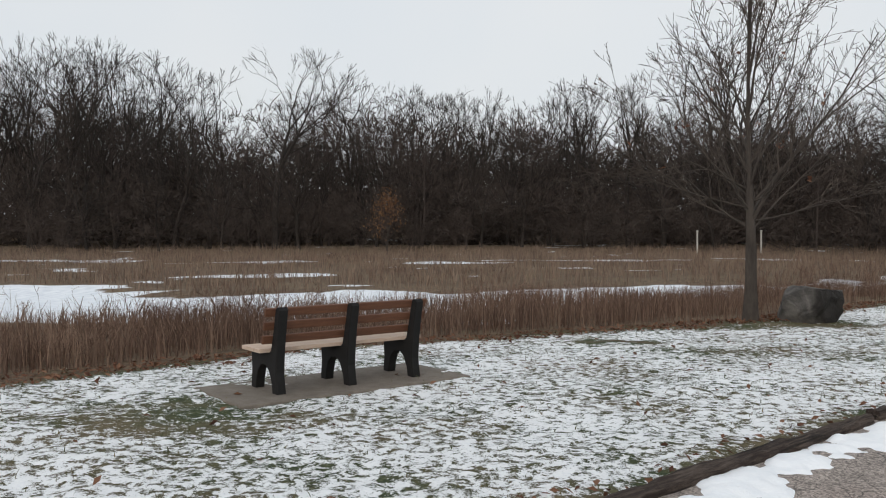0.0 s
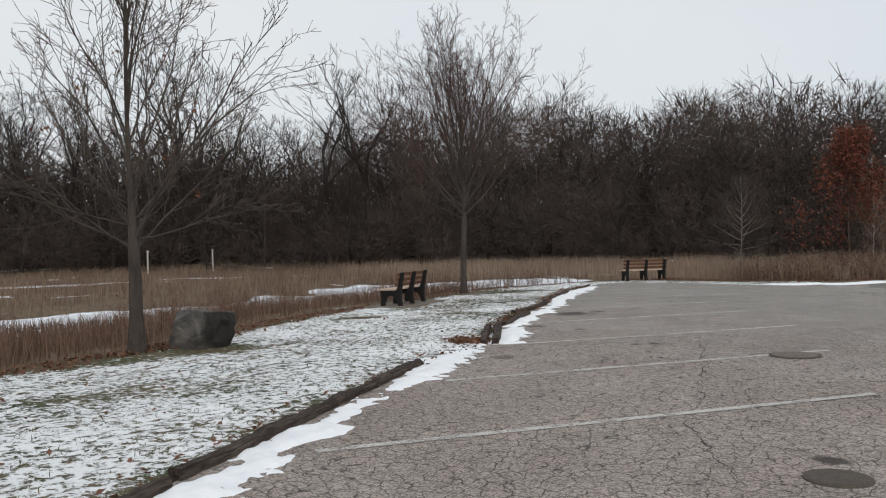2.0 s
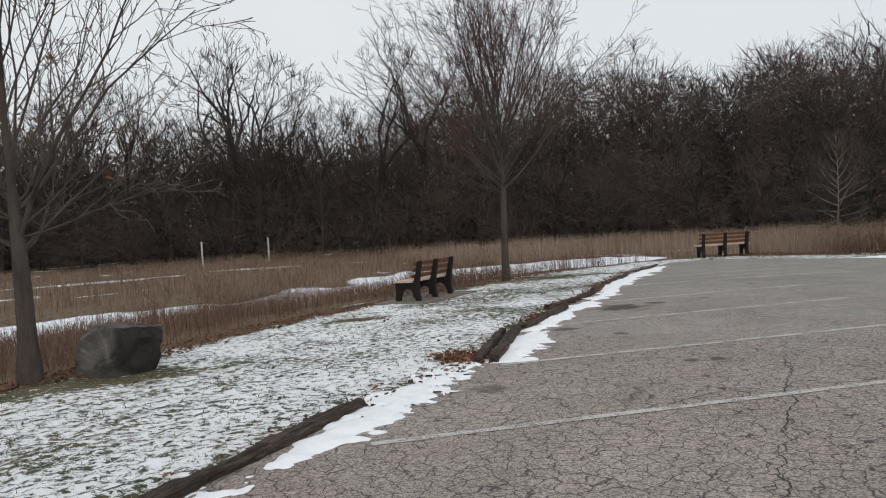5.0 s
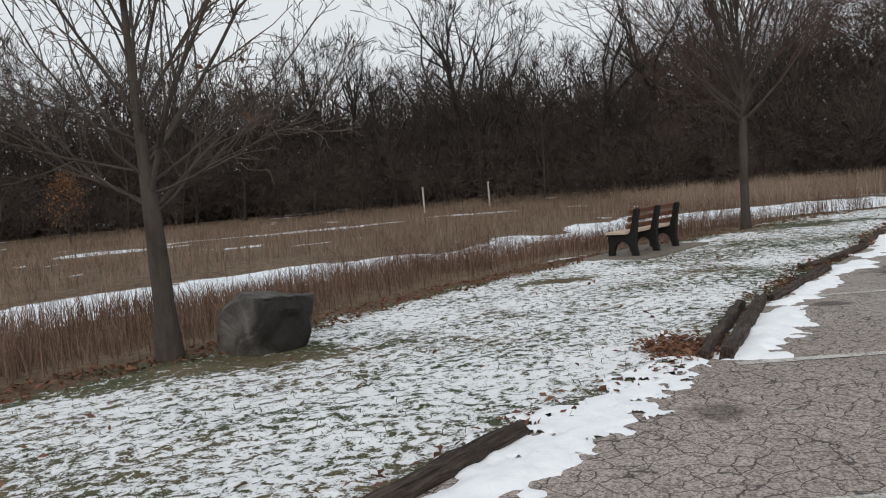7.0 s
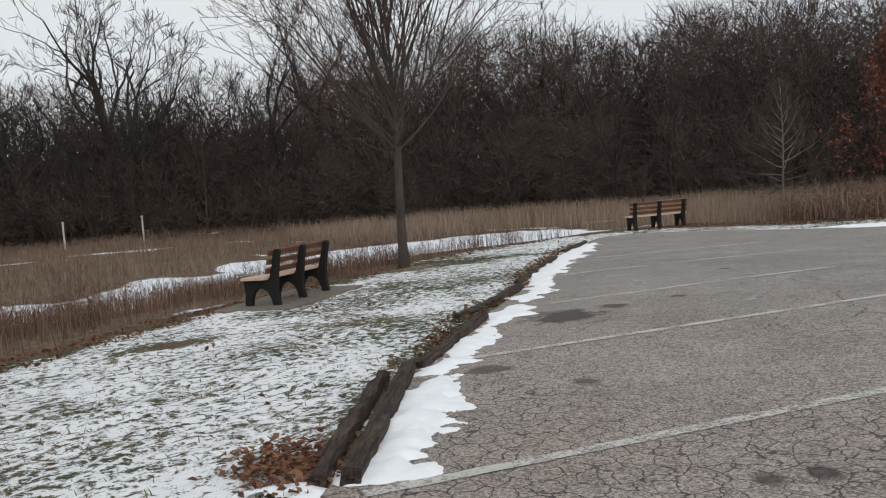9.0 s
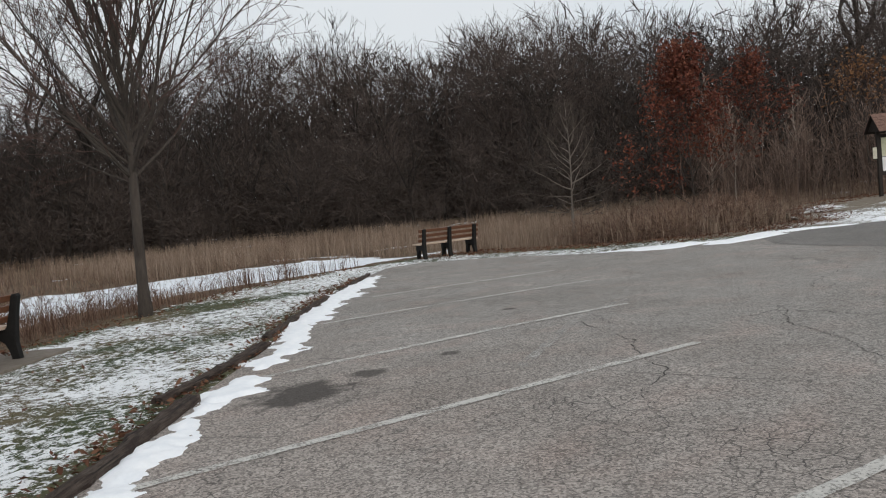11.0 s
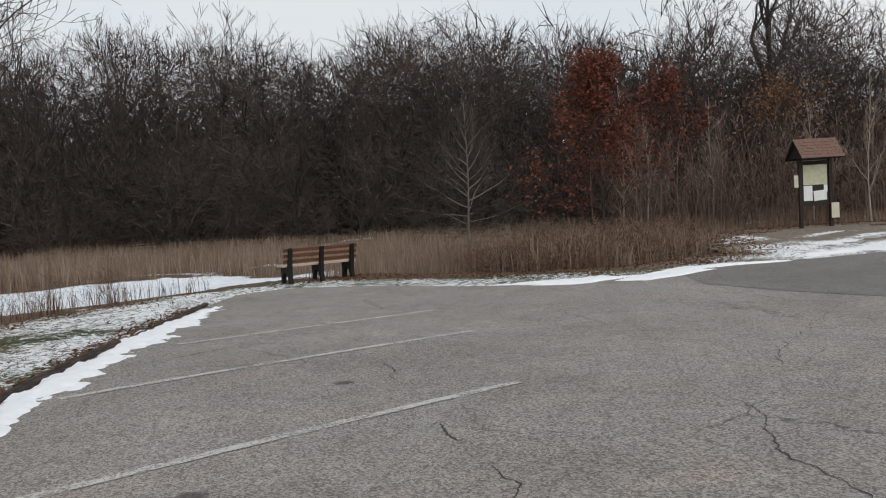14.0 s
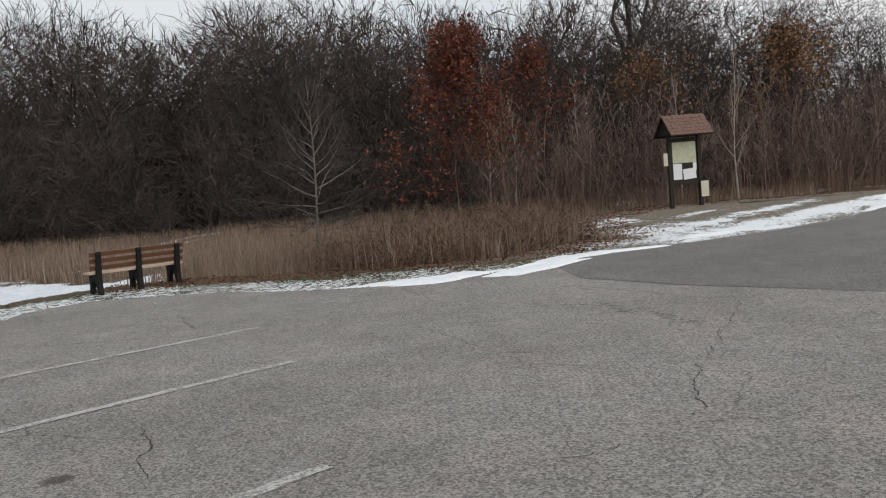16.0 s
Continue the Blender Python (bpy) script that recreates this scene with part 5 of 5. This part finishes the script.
slims = [slim_shrub(300 + i, 5, 9, 7, 0.02) for i in range(5)]
tagged(thicket("saplings", slims, belt(230, 36, 70, -4, 34, lambda x, y: (wood_depth(x, y) > -6.5) & (wood_depth(x, y) < 2) & NO_GO(x, y) & (x > 38) & (y < 8.5 + 0.43 * (x - 10)), 3.3, 1.0), BRUSH_TAN),
       "thin grey-tan leafless saplings at the wood's edge", "saplings", kind="stuff")
weeds = [slim_shrub(320 + i, 12, 26, 4, 0.016) for i in range(4)]
bushy = [slim_shrub(340 + i, 13, 44, 5, 0.013) for i in range(4)]
tagged(thicket("brown_weeds", bushy, belt(210, 27.0, 40, 15, 27, lambda x, y: NO_GO(x, y) & (to_line(x, y, VERGE_END)[0] > 0.35) & (np.hypot((x - 31.2) / 4.6, (y - 18.8) / 2.4) < 1) & (creek_cover(x, y) < 0.4), 0.98, 1.9), REED_NEAR),
       "bushy reddish-brown dead weeds beside the asphalt", "weeds", kind="stuff")
tagged(thicket("edge_weeds", weeds, belt(130, 33, 52, 8, 24, lambda x, y: NO_GO(x, y) & (to_line(x, y, VERGE_END)[0] > 0.4) & (to_line(x, y, VERGE_END)[0] < 5) & (wood_depth(x, y) < 3) & (x > 35), 0.85, 1.5), REED_NEAR),
       "reddish-brown dead weeds behind the notice kiosk", "weeds", kind="stuff")
tagged(thicket("tall_weeds", weeds, belt(240, -14, 26, 6, 30, lambda x, y: NO_GO(x, y) & (edge_gap(x, y) > 0.4) & (edge_gap(x, y) < np.interp(x, [14, 20], [4, 1])) & (creek_cover(x, y) < 0.6) & (wave(x, y, 0.5, 77) > 0.0), 0.80, 1.2), REED_NEAR),
       "branching brown seed stalks among the dead weeds", "weeds", kind="stuff")
tagged(thicket("field_weeds", weeds, belt(200, -40, 34, 22, 62, lambda x, y: NO_GO(x, y) & (edge_gap(x, y) > 4) & (wood_depth(x, y) < 0) & (creek_cover(x, y) < 0.3) & (wave(x, y, 0.2, 78) > -0.1), 0.8, 1.5), REED_FAR),
       "scattered brown weeds of the wet meadow", "weeds", kind="stuff")


# ---- kiosk ----
def kiosk(m):
    """A two-post notice board with a shingled gable roof; the board faces -y, its width along x."""
    top = new("notice_kiosk")
    for x in (-0.58, 0.58):
        part("post", box(0.13, 0.13, 2.42, (x, 0, -0.05), 0.008), DARK_WOOD, top)
    for z in (0.74, 2.10):
        part("board_frame", box(1.03, 0.08, 0.11, (0, 0, z), 0.006), DARK_WOOD, top)
    part("backboard", box(1.028, 0.035, 1.25, (0, 0.01, 0.85)), DARK_WOOD, top, "dark board behind the sheets")
    part("map_sheet", box(0.92, 0.006, 0.66, (0.0, -0.013, 1.42), 0.001), BOARD_CREAM, top, "faded cream and green map sheet")
    part("notice_sheet", box(0.34, 0.006, 0.50, (-0.29, -0.014, 0.90), 0.001), PAPER, top, "white paper notice")
    part("notice_sheet", box(0.50, 0.006, 0.33, (0.19, -0.014, 0.90), 0.001, Matrix.Rotation(radians(-4), 4, "Y")), PAPER, top, "white paper notice")
    part("notice_sheet", box(0.14, 0.006, 0.24, (0.39, -0.017, 1.17), 0.001), PAPER, top, "white paper notice")
    pitch = math.atan2(0.60, 0.62)
    for s in (-1, 1):
        tilt = Matrix.Rotation(-s * pitch, 4, "X")
        slope = part("roof_board", box(1.62, 0.90, 0.035, (0, s * 0.325, 2.565), 0.004, tilt), DARK_WOOD, top)
        for row in range(6):
            k = (row + 0.45) / 6
            y, z = s * 0.64 * (1 - k) + s * 0.02, 2.30 + 0.615 * k
            for c in range(9):
                w = 1.64 / 9
                bm = box(w - 0.007, 0.185, 0.014, (-0.82 + w * (c + 0.5), y, z + 0.012 * random.random()), 0.0, Matrix.Rotation(-s * (pitch - 0.07), 4, "X"))
                part("shingle", bm, SHINGLE, slope)
    for x in (-0.70, 0.67):
        bm = bmesh.new()
        f = bm.faces.new([bm.verts.new((x, y, z)) for y, z in ((-0.58, 2.31), (0.58, 2.31), (0, 2.86))])
        ext = [e for e in bmesh.ops.extrude_face_region(bm, geom=[f])["geom"] if isinstance(e, bmesh.types.BMVert)]
        bmesh.ops.translate(bm, vec=(0.03, 0, 0), verts=ext)
        part("gable", bm, DARK_WOOD, top)
    part("side_sign", box(0.16, 0.02, 0.40, (-0.74, -0.03, 1.36), 0.004), CREAM, top, "small cream sign on the post")
    sign = part("low_sign", box(0.36, 0.025, 0.58, (0.70, -0.085, 0.26), 0.006), DARK_WOOD, top, "cream sheet in a dark frame")
    part("sheet", box(0.30, 0.006, 0.50, (0.70, -0.101, 0.30), 0.001), CREAM, sign)
    top.matrix_basis = m
    return tagged(top, "dark wooden notice kiosk with a brown shingled gable roof", "kiosk")


kiosk(at_ground(40.9, 15.35, -51, 0.0) @ Matrix.Diagonal((0.84, 0.84, 0.95, 1)))

# ---- fallen log beside the kiosk ----
g = Grower(90)
pts = [Vector((0.35 * i, 0.04 * math.sin(i * 1.3), 0.045 + 0.008 * math.cos(i))) for i in range(11)]
g.tube(pts, [0.052 - 0.002 * i for i in range(11)], 8, 0)
log = new("fallen_log", mesh_of("fallen_log", g.v[0] + [], g.f[0] + [tuple(range(8))[::-1], tuple(range(80, 88))], BARK_MID))
log.matrix_basis = at_ground(41.3, 13.9, -72, -0.01)
tagged(log, "pale weathered log lying on leaf litter near the kiosk", "log")

# ---- marker posts in the field ----
for x, y in ((17.8, 58.7), (22.2, 58.5)):
    z = float(field_height(np.array(x), np.array(y)))
    ob = part("marker_post", box(0.085, 0.085, 1.42 - z, (0, 0, 0), 0.012), POST_WHITE)
    ob.matrix_basis = pose(x, y, z, 0, 0, 15)
    part("cap", box(0.15, 0.15, 0.09, (0, 0, 1.42 - z), 0.03), POST_WHITE, ob)
    tagged(ob, "weathered white wooden post standing in the dead grass", "post", "field posts")


# ---- trees that keep their leaves ----
def leafy(x, y, height, spread, material, label, seed, count, low=0.15):
    g = lawn_tree(seed, height, height * low, 0.06, 20, (16, 62), 0.22, spread, (6, 3, 1), 1.0)
    top = place_tree(g, x, y, seed * 40, BARK_A, TWIG_RED, label, height=field_height)
    r = np.random.default_rng(seed)
    tips = np.array([tuple(t) for t in g.tips])
    pick = tips[r.integers(0, len(tips), count)] + r.normal(0, 0.24, (count, 3))
    ob = leaves("leaf_crown", pick, 0.085, material, r, 1.2)
    ob.parent = top
    tagged(ob, "withered leaves still on the twigs")
    return top


leafy(39.7, 22.0, 6.3, 1.95, LEAF_RED, "slender oak holding withered red-brown leaves at the wood's edge", 31, 5200, 0.06)
leafy(46.5, 17.5, 4.9, 2.2, LEAF_ORANGE, "oak holding withered orange-brown leaves behind the notice kiosk", 33, 700, 0.45)
leafy(43.5, 21.0, 6.2, 1.4, LEAF_RED, "young oak with sparse withered red-brown leaves in the brush", 35, 1500, 0.35)
leafy(49.5, 12.8, 5.3, 2.7, LEAF_ORANGE, "oak holding withered orange-brown leaves behind the notice kiosk", 37, 1900, 0.42)
leafy(-4.0, 60.0, 4.2, 1.6, LEAF_ORANGE, "low bush holding a few orange-brown leaves before the wood", 39, 700, 0.15)
